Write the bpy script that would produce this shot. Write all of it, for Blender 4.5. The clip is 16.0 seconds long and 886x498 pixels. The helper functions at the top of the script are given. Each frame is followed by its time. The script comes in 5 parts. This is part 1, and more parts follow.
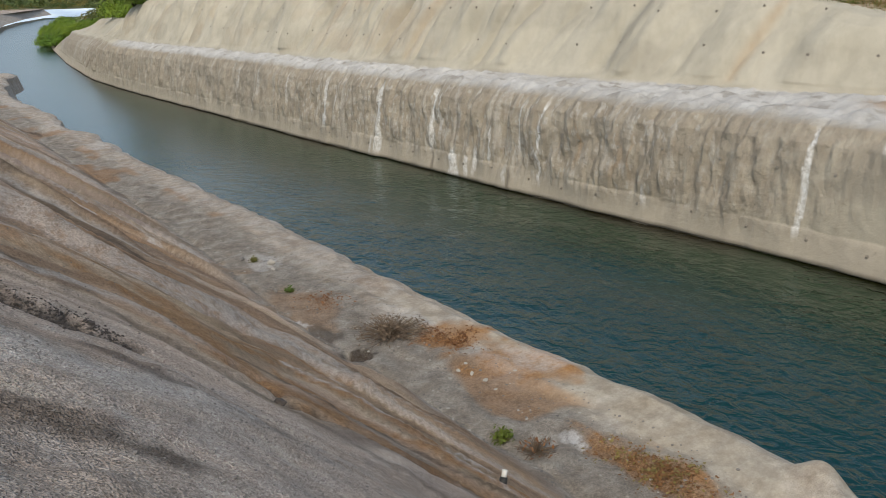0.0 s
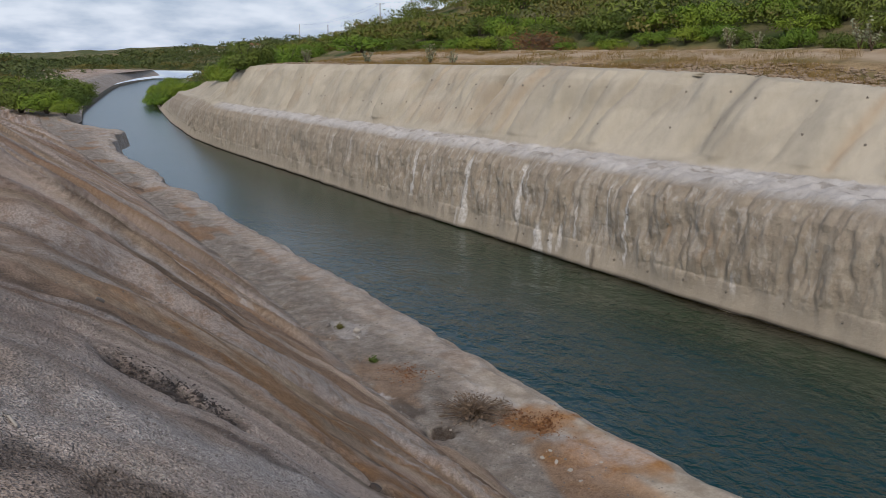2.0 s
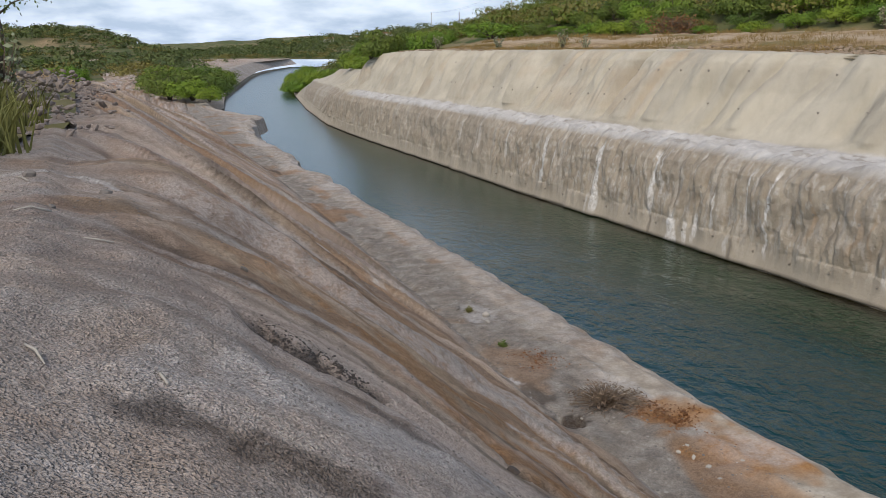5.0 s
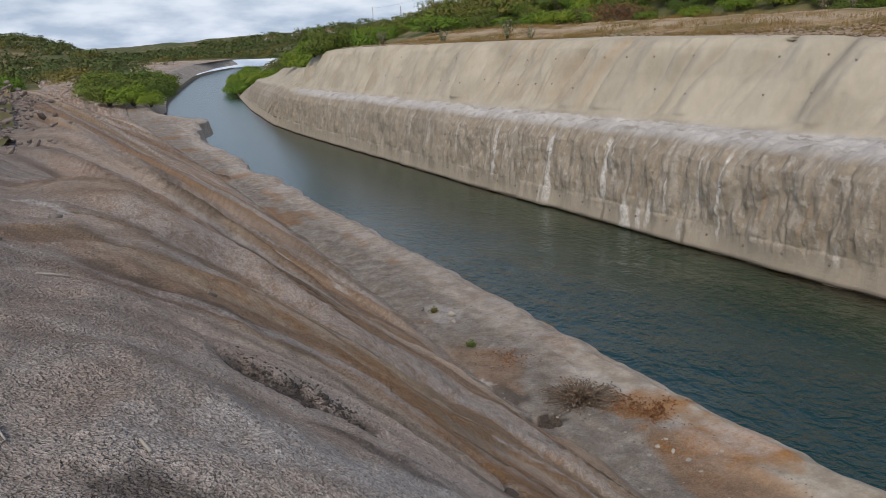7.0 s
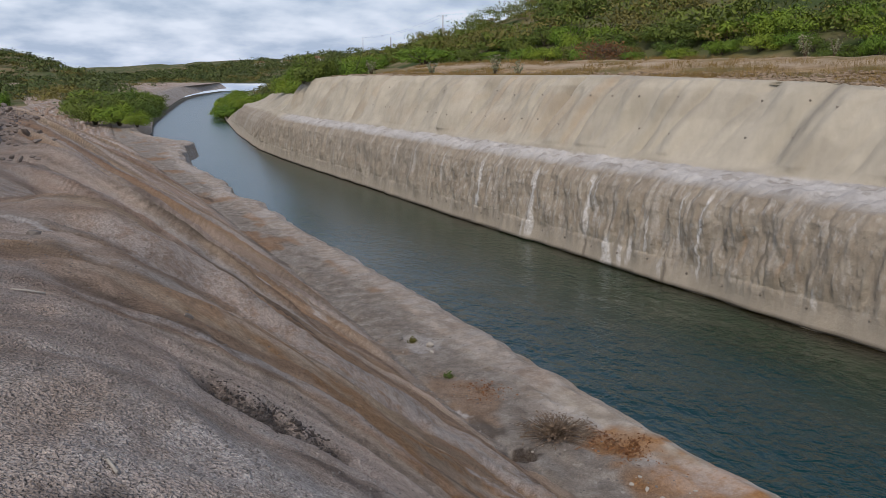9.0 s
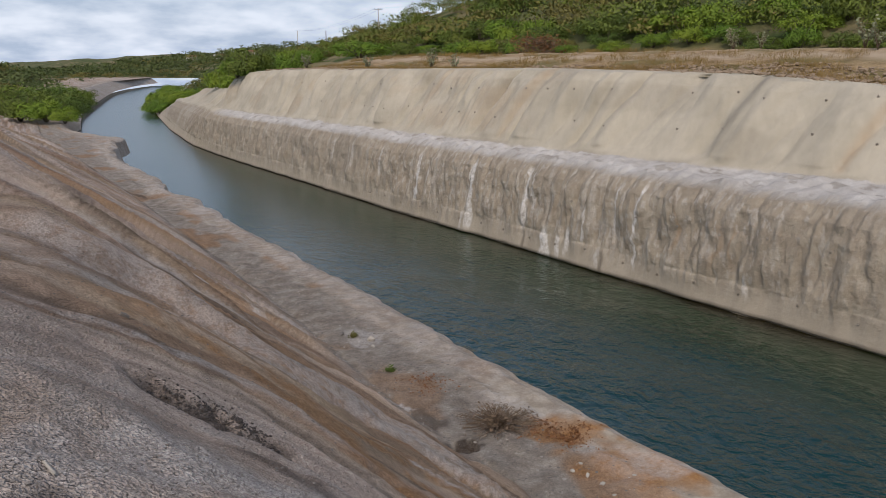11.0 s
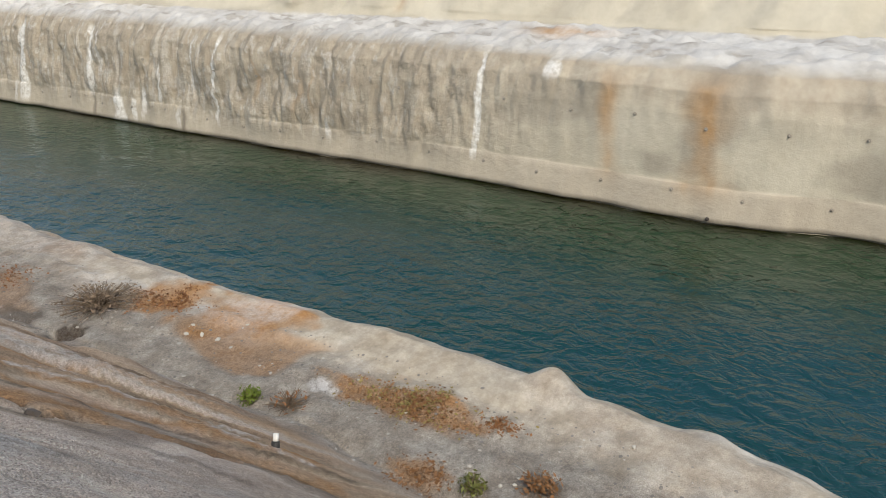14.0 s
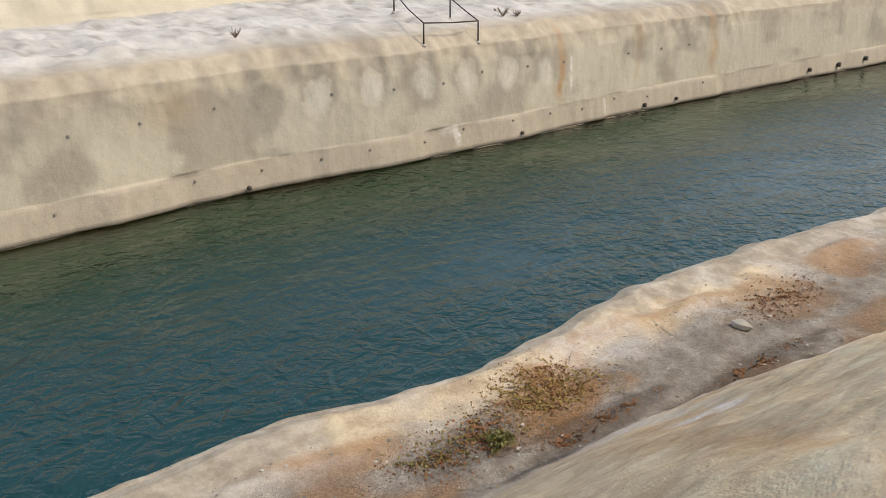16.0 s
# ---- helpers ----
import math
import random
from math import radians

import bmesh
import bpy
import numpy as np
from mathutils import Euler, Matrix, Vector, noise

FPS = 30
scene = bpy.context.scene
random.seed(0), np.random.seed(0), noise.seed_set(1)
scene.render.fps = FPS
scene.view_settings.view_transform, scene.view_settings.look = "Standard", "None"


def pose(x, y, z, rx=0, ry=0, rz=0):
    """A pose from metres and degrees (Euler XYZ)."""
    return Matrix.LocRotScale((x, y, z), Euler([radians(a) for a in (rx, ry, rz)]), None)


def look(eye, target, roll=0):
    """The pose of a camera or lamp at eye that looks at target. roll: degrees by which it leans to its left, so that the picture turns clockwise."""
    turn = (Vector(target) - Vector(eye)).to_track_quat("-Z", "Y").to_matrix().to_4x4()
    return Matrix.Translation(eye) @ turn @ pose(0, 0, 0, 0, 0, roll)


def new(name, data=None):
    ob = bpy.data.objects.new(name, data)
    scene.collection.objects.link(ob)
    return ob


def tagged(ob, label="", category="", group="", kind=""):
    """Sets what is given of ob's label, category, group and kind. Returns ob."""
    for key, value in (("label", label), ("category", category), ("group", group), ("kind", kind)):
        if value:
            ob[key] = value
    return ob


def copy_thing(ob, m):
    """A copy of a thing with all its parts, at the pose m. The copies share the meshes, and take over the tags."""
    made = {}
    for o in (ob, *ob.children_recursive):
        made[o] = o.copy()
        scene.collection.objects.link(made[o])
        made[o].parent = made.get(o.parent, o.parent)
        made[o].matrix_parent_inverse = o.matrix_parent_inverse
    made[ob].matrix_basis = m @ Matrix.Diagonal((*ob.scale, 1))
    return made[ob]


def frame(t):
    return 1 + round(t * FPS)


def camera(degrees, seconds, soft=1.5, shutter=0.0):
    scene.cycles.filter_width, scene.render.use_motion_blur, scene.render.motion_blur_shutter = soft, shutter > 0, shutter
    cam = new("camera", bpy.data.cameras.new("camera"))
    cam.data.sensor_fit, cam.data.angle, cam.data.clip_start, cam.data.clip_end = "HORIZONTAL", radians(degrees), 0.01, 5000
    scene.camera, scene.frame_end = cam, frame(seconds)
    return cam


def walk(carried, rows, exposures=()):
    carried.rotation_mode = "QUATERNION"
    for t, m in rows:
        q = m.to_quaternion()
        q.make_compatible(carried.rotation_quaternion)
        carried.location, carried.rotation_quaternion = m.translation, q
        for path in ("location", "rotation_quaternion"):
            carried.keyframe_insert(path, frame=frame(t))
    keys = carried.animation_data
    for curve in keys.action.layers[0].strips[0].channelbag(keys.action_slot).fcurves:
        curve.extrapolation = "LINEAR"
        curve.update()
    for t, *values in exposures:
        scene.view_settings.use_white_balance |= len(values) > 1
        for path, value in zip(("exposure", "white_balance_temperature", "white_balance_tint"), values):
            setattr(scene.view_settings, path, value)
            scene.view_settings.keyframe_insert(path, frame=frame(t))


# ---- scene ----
cam = camera(54.1, 16.0, 0.85)
EXPOSURES = [(0, -0.15, 6500, 7), (1.5, -0.38, 6550, 11), (3, -0.78, 6150, 18), (5.5, -0.13, 6450, 11), (6, -0.10, 6500, 11), (7, -0.48, 6500, 13), (8, -0.52, 6350, 15),
             (11, -0.45, 6500, 15), (12.5, -0.02, 6500, 9), (13.5, 0.18, 6550, 7), (14.5, 0.30, 6600, 8), (16, 0.32, 7000, 11)]
PATH = [
    (0, 0.145, -0.583, 9.998, 73.19, 1.67, -36.72),
    (0.5, 0.128, -0.445, 10.003, 74.63, 1.17, -35.98),
    (1, 0.120, -0.364, 10.033, 74.65, 1.37, -34.11),
    (1.5, 0.066, -0.358, 10.072, 76.06, 0.02, -32.92),
    (2, 0.028, -0.356, 10.096, 77.90, -0.51, -30.89),
    (2.5, 0.004, -0.353, 10.098, 78.49, -0.14, -27.67),
    (3, -0.010, -0.357, 10.108, 79.50, 0.01, -24.95),
    (5.5, 0.016, -0.008, 9.949, 75.85, 0.24, -22.20),
    (6, 0.016, 0.117, 9.972, 74.74, 1.45, -23.08),
    (6.5, -0.018, 0.200, 9.997, 75.24, 1.38, -24.17),
    (7, -0.019, 0.274, 10.011, 76.61, 2.01, -26.21),
    (7.5, -0.009, 0.261, 10.014, 77.75, 1.36, -26.04),
    (8, -0.003, 0.265, 10.013, 78.39, 0.50, -26.22),
    (10.5, -0.031, 0.220, 10.010, 78.36, -0.17, -29.08),
    (11, -0.025, 0.225, 10.010, 78.21, 0.07, -31.06),
    (11.5, -0.029, 0.217, 10.003, 77.65, 0.36, -32.91),
    (12, -0.014, 0.234, 9.993, 76.56, 0.65, -35.00),
    (12.5, -0.029, 0.229, 9.997, 74.75, 0.67, -39.20),
    (13, -0.035, 0.201, 9.995, 73.48, 1.17, -42.99),
    (13.5, -0.088, 0.123, 10.052, 71.79, 1.13, -49.42),
    (14, -0.035, 0.135, 10.031, 68.44, 0.50, -58.48),
    (14.5, 0.086, 0.089, 9.975, 67.51, 0.58, -71.98),
    (15, 0.003, -0.002, 10.055, 66.10, -0.19, -90.54),
    (15.5, 0.005, -0.005, 10.011, 67.05, -0.15, -111.39),
    (16, 0.014, 0.042, 10.013, 68.46, -0.01, -128.50),
]
walk(cam, [(t, pose(*p)) for t, *p in PATH], EXPOSURES)

# ---- light ----
SUN_ELEV, SUN_TURN = 46.0, 228.0
world = bpy.data.worlds.new("sky")
scene.world = world
world.use_nodes = True


def build_sky():
    nt = world.node_tree
    nt.nodes.clear()
    n, l = nt.nodes.new, nt.links.new
    out, bg = n("ShaderNodeOutputWorld"), n("ShaderNodeBackground")
    sky = n("ShaderNodeTexSky")
    sky.sky_type, sky.sun_disc = "NISHITA", False
    sky.sun_elevation, sky.sun_rotation = radians(SUN_ELEV), radians(SUN_TURN)
    sky.air_density, sky.dust_density, sky.ozone_density = 1.0, 1.5, 1.2
    co = n("ShaderNodeTexCoord")
    sep, flat = n("ShaderNodeSeparateXYZ"), n("ShaderNodeCombineXYZ")
    l(co.outputs["Generated"], sep.inputs[0])
    low = n("ShaderNodeMath")
    low.operation, low.inputs[1].default_value = "ADD", 0.30
    l(sep.outputs["Z"], low.inputs[0])
    lift = n("ShaderNodeMath")
    lift.operation, lift.inputs[1].default_value = "MAXIMUM", 0.05
    l(low.outputs[0], lift.inputs[0])
    for k in "XY":
        div = n("ShaderNodeMath")
        div.operation = "DIVIDE"
        l(sep.outputs[k], div.inputs[0])
        l(lift.outputs[0], div.inputs[1])
        l(div.outputs[0], flat.inputs[k])
    mp = flat
    cl = n("ShaderNodeTexNoise")
    cl.inputs["Scale"].default_value, cl.inputs["Detail"].default_value, cl.inputs["Roughness"].default_value = 2.3, 8.0, 0.58
    l(mp.outputs[0], cl.inputs["Vector"])
    ramp = n("ShaderNodeValToRGB")
    ramp.color_ramp.elements[0].position, ramp.color_ramp.elements[0].color = 0.47, (0.04, 0.04, 0.04, 1)
    ramp.color_ramp.elements[1].position, ramp.color_ramp.elements[1].color = 0.70, (0.9, 0.9, 0.9, 1)
    l(cl.outputs["Fac"], ramp.inputs["Fac"])
    grey = n("ShaderNodeTexNoise")
    grey.inputs["Scale"].default_value, grey.inputs["Detail"].default_value = 4.0, 7.0
    l(mp.outputs[0], grey.inputs["Vector"])
    tone = n("ShaderNodeValToRGB")
    tone.color_ramp.elements[0].position, tone.color_ramp.elements[0].color = 0.38, (4.4, 5.5, 7.0, 1)
    tone.color_ramp.elements[1].position, tone.color_ramp.elements[1].color = 0.62, (8.0, 8.9, 10.0, 1)
    l(grey.outputs["Fac"], tone.inputs["Fac"])
    mix = n("ShaderNodeMix")
    mix.data_type = "RGBA"
    haze = n("ShaderNodeMapRange")
    for key, value in (("From Min", 0.02), ("From Max", 0.55), ("To Min", 0.92), ("To Max", 0.0)):
        haze.inputs[key].default_value = value
    l(sep.outputs["Z"], haze.inputs["Value"])
    cover = n("ShaderNodeMath")
    cover.operation = "MAXIMUM"
    l(ramp.outputs["Color"], cover.inputs[0])
    l(haze.outputs[0], cover.inputs[1])
    l(cover.outputs[0], mix.inputs["Factor"])
    l(sky.outputs["Color"], mix.inputs[6])
    l(tone.outputs["Color"], mix.inputs[7])
    l(mix.outputs[2], bg.inputs["Color"])
    bg.inputs["Strength"].default_value = 0.138
    l(bg.outputs[0], out.inputs[0])


build_sky()
sun_data = bpy.data.lights.new("sun", "SUN")
sun_data.energy, sun_data.angle, sun_data.color = 2.35, radians(7), (1.0, 0.90, 0.75)
sun = new("sun", sun_data)
_e, _a = radians(SUN_ELEV), radians(SUN_TURN)
sun.matrix_world = look((0, 0, 60), Vector((0, 0, 60)) - Vector((math.sin(_a) * math.cos(_e), math.cos(_a) * math.cos(_e), math.sin(_e))))


# ---- noise on arrays ----
def hash3(ix, iy, seed):
    h = (ix.astype(np.int64) * 374761393 + iy.astype(np.int64) * 668265263 + seed * 982451653) & 0xFFFFFFFF
    h = ((h ^ (h >> 13)) * 1274126177) & 0xFFFFFFFF
    return ((h ^ (h >> 16)) & 0xFFFF) / 65535.0


def vnoise(x, y, seed=0):
    ix, iy = np.floor(x), np.floor(y)
    fx, fy = x - ix, y - iy
    fx, fy = fx * fx * fx * (fx * (fx * 6 - 15) + 10), fy * fy * fy * (fy * (fy * 6 - 15) + 10)
    a, b = hash3(ix, iy, seed), hash3(ix + 1, iy, seed)
    c, d = hash3(ix, iy + 1, seed), hash3(ix + 1, iy + 1, seed)
    return (a + (b - a) * fx) * (1 - fy) + (c + (d - c) * fx) * fy


def fbm(x, y, octaves=4, seed=0, gain=0.5):
    """About -1 to 1."""
    total, amp, norm = 0.0, 1.0, 0.0
    for o in range(octaves):
        total = total + amp * (vnoise(x * 2 ** o + 17.3 * o, y * 2 ** o - 9.1 * o, seed + o) * 2 - 1)
        norm += amp
        amp *= gain
    return total / norm * 1.6


def ease(a, b, v):
    k = np.clip((v - a) / (b - a), 0, 1)
    return k * k * (3 - 2 * k)


def bump_at(v, centre, half):
    return np.clip(1 - np.abs(v - centre) / half, 0, 1) ** 2 * (3 - 2 * np.clip(1 - np.abs(v - centre) / half, 0, 1))


# ---- the plan: canal along +y, water at z 0 ----
FAR_Y = (-140, -60, -36, -26, -20, -13.5, -8, -5, -1, 2.5, 5, 7, 11, 16, 24, 32, 39, 54, 74, 98, 116, 149, 194, 264, 330, 439, 520)
FAR_X = (28.4, 28.3, 28.85, 28.4, 28.4, 28.85, 28.4, 28.3, 28.5, 28.9, 28.3, 28.0, 28.2, 28.4, 28.3, 28.3, 28.5, 28.5, 29.2, 29.8, 31.0, 36.1, 44.7, 60, 80, 118, 150)
EDGE_Y = (-140, -60, -17.5, -12, -10, -7.6, -6.4, -5.2, -3.6, -2.2, 0.5, 1.9, 4.0, 5.8, 10, 15, 21, 30, 42, 55, 62, 68, 74, 79, 84, 92, 110, 150, 184, 221, 292, 355, 440, 520)
EDGE_X = (6.8, 6.9, 7.45, 7.95, 8.05, 7.7, 7.55, 7.75, 8.15, 8.0, 8.35, 8.65, 8.95, 9.0, 9.0, 9.15, 9.45, 9.6, 10.0, 10.7, 11.2, 12.3, 13.9, 15.2, 14.6, 13.2, 14.0, 18.5, 24, 32.0, 48, 63, 88, 118)
INNER_Y = (-140, -20, -11.5, -8, -5, 4.5, 6, 9, 12, 19, 39, 60, 90, 150, 221, 355, 520)
INNER_X = (3.4, 3.5, 4.2, 5.0, 5.25, 5.9, 6.1, 6.1, 6.1, 6.7, 7.6, 8.2, 9.5, 15, 28, 58, 112)
BACK_Y = (-140, -40, -20, -12, 0, 13, 27, 40, 70, 100, 110, 150, 194, 330, 520)
BACK_X = (46, 43, 39.5, 37, 35.0, 33.7, 32.2, 31.2, 31.2, 31.8, 32.0, 37.6, 46, 82, 152)


TABLES = {}


def table(ys, xs, y):
    """A smooth curve through a few marks of the plan."""
    if xs not in TABLES:
        fine = np.linspace(ys[0], ys[-1], 4000)
        v = np.interp(fine, ys, xs)
        k = np.hanning(9)
        TABLES[xs] = fine, np.convolve(np.pad(v, 4, mode="edge"), k / k.sum(), mode="valid")
    return np.interp(y, *TABLES[xs])


def wave_x(y):
    return 0.10 * fbm(y * 0.55, y * 0 + 3.1, 3, 5)


def far_crest_z(y):
    return np.interp(y, (-140, -4, 3, 9.5, 13, 16.5, 22, 30, 45, 92, 103, 110, 115, 150, 205, 230, 520), (8.3, 8.3, 7.6, 7.2, 7.6, 8.2, 9.2, 9.7, 10.0, 9.9, 9.7, 9.0, 7.2, 6.9, 1.6, 2.6, 4.6))


def near_crest_z(y):
    return np.interp(y, (-140, -10, 0, 4, 40, 58, 72, 90, 520), (8.7, 8.8, 8.95, 9.0, 8.6, 8.1, 6.6, 4.6, 4.7))


def grid_object(name, points, masks=None, material=None, smooth=True):
    """One sheet from a grid of points (rows, columns, 3), with colour masks per point."""
    n, m, _ = points.shape
    me = bpy.data.meshes.new(name)
    idx = np.arange(n * m).reshape(n, m)
    quads = np.stack([idx[:-1, :-1], idx[:-1, 1:], idx[1:, 1:], idx[1:, :-1]], -1).reshape(-1, 4)
    me.vertices.add(n * m)
    me.vertices.foreach_set("co", points.astype(np.float32).ravel())
    me.loops.add(quads.size)
    me.loops.foreach_set("vertex_index", quads.astype(np.int32).ravel())
    me.polygons.add(len(quads))
    me.polygons.foreach_set("loop_start", np.arange(0, quads.size, 4, dtype=np.int32))
    me.polygons.foreach_set("use_smooth", np.full(len(quads), smooth))
    me.update(calc_edges=True)
    for key, (r, g, b) in (masks or {}).items():
        at = me.attributes.new(key, "FLOAT_COLOR", "POINT")
        rgba = np.stack([np.broadcast_to(c, (n, m)) for c in (r, g, b)] + [np.ones((n, m))], -1)
        at.data.foreach_set("color", np.clip(rgba, 0, 1).astype(np.float32).ravel())
    if material:
        me.materials.append(material)
    return new(name, me)


# ---- materials ----
class Nodes:
    """A short way to write node trees."""

    def __init__(self, name):
        self.mat = bpy.data.materials.new(name)
        self.mat.use_nodes = True
        self.t = self.mat.node_tree
        self.t.nodes.clear()
        self.out = self.t.nodes.new("ShaderNodeOutputMaterial")
        self.bsdf = self.t.nodes.new("ShaderNodeBsdfPrincipled")
        self.t.links.new(self.bsdf.outputs[0], self.out.inputs[0])
        self.geo = self.t.nodes.new("ShaderNodeNewGeometry")

    def put(self, socket, v):
        if isinstance(v, bpy.types.NodeSocket):
            self.t.links.new(v, socket)
        elif isinstance(v, (tuple, list)) and len(v) == 3 and socket.type == "RGBA":
            socket.default_value = (*v, 1)
        else:
            socket.default_value = v

    def pos(self, sx=1.0, sy=1.0, sz=1.0):
        m = self.t.nodes.new("ShaderNodeMapping")
        m.inputs["Scale"].default_value = (sx, sy, sz)
        self.t.links.new(self.geo.outputs["Position"], m.inputs["Vector"])
        return m.outputs[0]

    def noise(self, scale, detail=4.0, rough=0.55, vec=None, distortion=0.0):
        n = self.t.nodes.new("ShaderNodeTexNoise")
        self.put(n.inputs["Vector"], vec or self.pos())
        for k, v in (("Scale", scale), ("Detail", detail), ("Roughness", rough), ("Distortion", distortion)):
            n.inputs[k].default_value = v
        return n.outputs["Fac"]

    def cells(self, scale, vec=None, feature="F1", out="Distance"):
        n = self.t.nodes.new("ShaderNodeTexVoronoi")
        n.feature = feature
        self.put(n.inputs["Vector"], vec or self.pos())
        n.inputs["Scale"].default_value = scale
        return n.outputs[out]

    def ramp(self, v, *stops):
        n = self.t.nodes.new("ShaderNodeValToRGB")
        e = n.color_ramp.elements
        while len(e) < len(stops):
            e.new(0.5)
        for el, (p, c) in zip(e, stops):
            el.position = p
            el.color = (c, c, c, 1) if isinstance(c, (int, float)) else (*c, 1)
        self.put(n.inputs[0], v)
        return n.outputs[0]

    def mix(self, f, a, b, kind="MIX"):
        n = self.t.nodes.new("ShaderNodeMix")
        n.data_type, n.blend_type = "RGBA", kind
        n.clamp_factor = True
        self.put(n.inputs[0], f)
        self.put(n.inputs[6], a)
        self.put(n.inputs[7], b)
        return n.outputs[2]

    def math(self, op, a, b=0.0, c=0.0):
        n = self.t.nodes.new("ShaderNodeMath")
        n.operation = op
        for i, v in enumerate((a, b, c)):
            self.put(n.inputs[i], v)
        return n.outputs[0]

    def attr(self, key):
        n = self.t.nodes.new("ShaderNodeAttribute")
        n.attribute_name = key
        s = self.t.nodes.new("ShaderNodeSeparateColor")
        self.t.links.new(n.outputs["Color"], s.inputs[0])
        return s.outputs

    def split(self, v):
        s = self.t.nodes.new("ShaderNodeSeparateXYZ")
        self.put(s.inputs[0], v)
        return s.outputs

    def random(self):
        return self.t.nodes.new("ShaderNodeObjectInfo").outputs["Random"]

    def bump(self, *layers):
        """Layers (height, distance in metres, strength)."""
        last = None
        for h, dist, strength in layers:
            n = self.t.nodes.new("ShaderNodeBump")
            self.put(n.inputs["Height"], h)
            n.inputs["Distance"].default_value, n.inputs["Strength"].default_value = dist, strength
            if last:
                self.t.links.new(last, n.inputs["Normal"])
            last = n.outputs[0]
        self.t.links.new(last, self.bsdf.inputs["Normal"])

    def done(self, colour, rough=0.8, **more):
        self.put(self.bsdf.inputs["Base Color"], colour)
        self.put(self.bsdf.inputs["Roughness"], rough)
        for k, v in more.items():
            self.put(self.bsdf.inputs[k.replace("_", " ")], v)
        return self.mat


def shotcrete_far():
    """Beige sprayed concrete. Masks: stain_shade = rust, white lime, dark dampness with painted shade; zone = grey
    bench, lower wall, pale skirting.
    """
    n = Nodes("shotcrete_far")
    rust, lime, damp_shade = n.attr("stain_shade")[:3]
    bench, lower, skirt = n.attr("zone")[:3]
    big = n.noise(0.35, 4)
    mid = n.noise(1.7, 5)
    fine = n.noise(14, 4, 0.65)
    grain = n.noise(70, 3, 0.7)
    base = n.mix(n.ramp(big, (0.35, 0), (0.65, 1)), (0.445, 0.398, 0.308), (0.525, 0.473, 0.373))
    lowc = n.mix(n.ramp(mid, (0.35, 0), (0.68, 1)), (0.365, 0.305, 0.23), (0.455, 0.395, 0.305))
    col = n.mix(lower, base, lowc)
    col = n.mix(skirt, col, n.mix(mid, (0.385, 0.33, 0.255), (0.47, 0.41, 0.325)))
    grey = n.mix(n.ramp(n.noise(0.9, 6, 0.65), (0.38, 0), (0.6, 1)), (0.43, 0.405, 0.375), (0.54, 0.515, 0.48))
    col = n.mix(bench, col, grey)
    col = n.mix(n.math("MULTIPLY", damp_shade, n.ramp(fine, (0.2, 0.55), (0.7, 1.0))), col, (0.215, 0.185, 0.145))
    col = n.mix(n.math("MULTIPLY", rust, n.ramp(mid, (0.25, 0.45), (0.7, 1.0))), col, (0.40, 0.22, 0.085))
    col = n.mix(n.math("MULTIPLY", lime, n.ramp(n.noise(5, 5, 0.7), (0.32, 0.2), (0.58, 0.9))), col, (0.78, 0.76, 0.72))
    col = n.mix(0.55, col, n.mix(n.ramp(grain, (0.3, 0), (0.7, 1)), (0.36, 0.36, 0.36), (0.64, 0.64, 0.64)), "OVERLAY")
    ribbed = n.attr('spray')[0]
    run = n.noise(2.4, 5, 0.62, n.pos(1.0, 1.0, 0.28))
    col = n.mix(n.math('MULTIPLY', n.math('MULTIPLY_ADD', ribbed, 0.22, 0.14), n.math('SUBTRACT', 1.0, bench)), col, n.mix(n.ramp(run, (0.36, 0), (0.64, 1)), (0.33, 0.32, 0.31), (0.66, 0.66, 0.65)), 'OVERLAY')
    pits = n.ramp(n.cells(1.9, n.pos(1.0, 1.0, 0.7)), (0.0, 1.0), (0.16, 0.0))
    col = n.mix(n.math('MULTIPLY', n.math('MULTIPLY', pits, ribbed), n.ramp(big, (0.45, 0.0), (0.6, 0.55))), col, (0.20, 0.165, 0.125))
    soft = n.math('MULTIPLY_ADD', ribbed, 0.7, 0.3)
    n.bump((n.math('MULTIPLY', run, ribbed), 0.12, 0.6), (n.math('MULTIPLY', n.noise(3.2, 5), soft), 0.14, 0.7), (n.math('MULTIPLY', fine, soft), 0.04, 0.8), (n.math('MULTIPLY', grain, soft), 0.012, 0.7))
    return n.done(col, 0.9, Specular_IOR_Level=0.25)


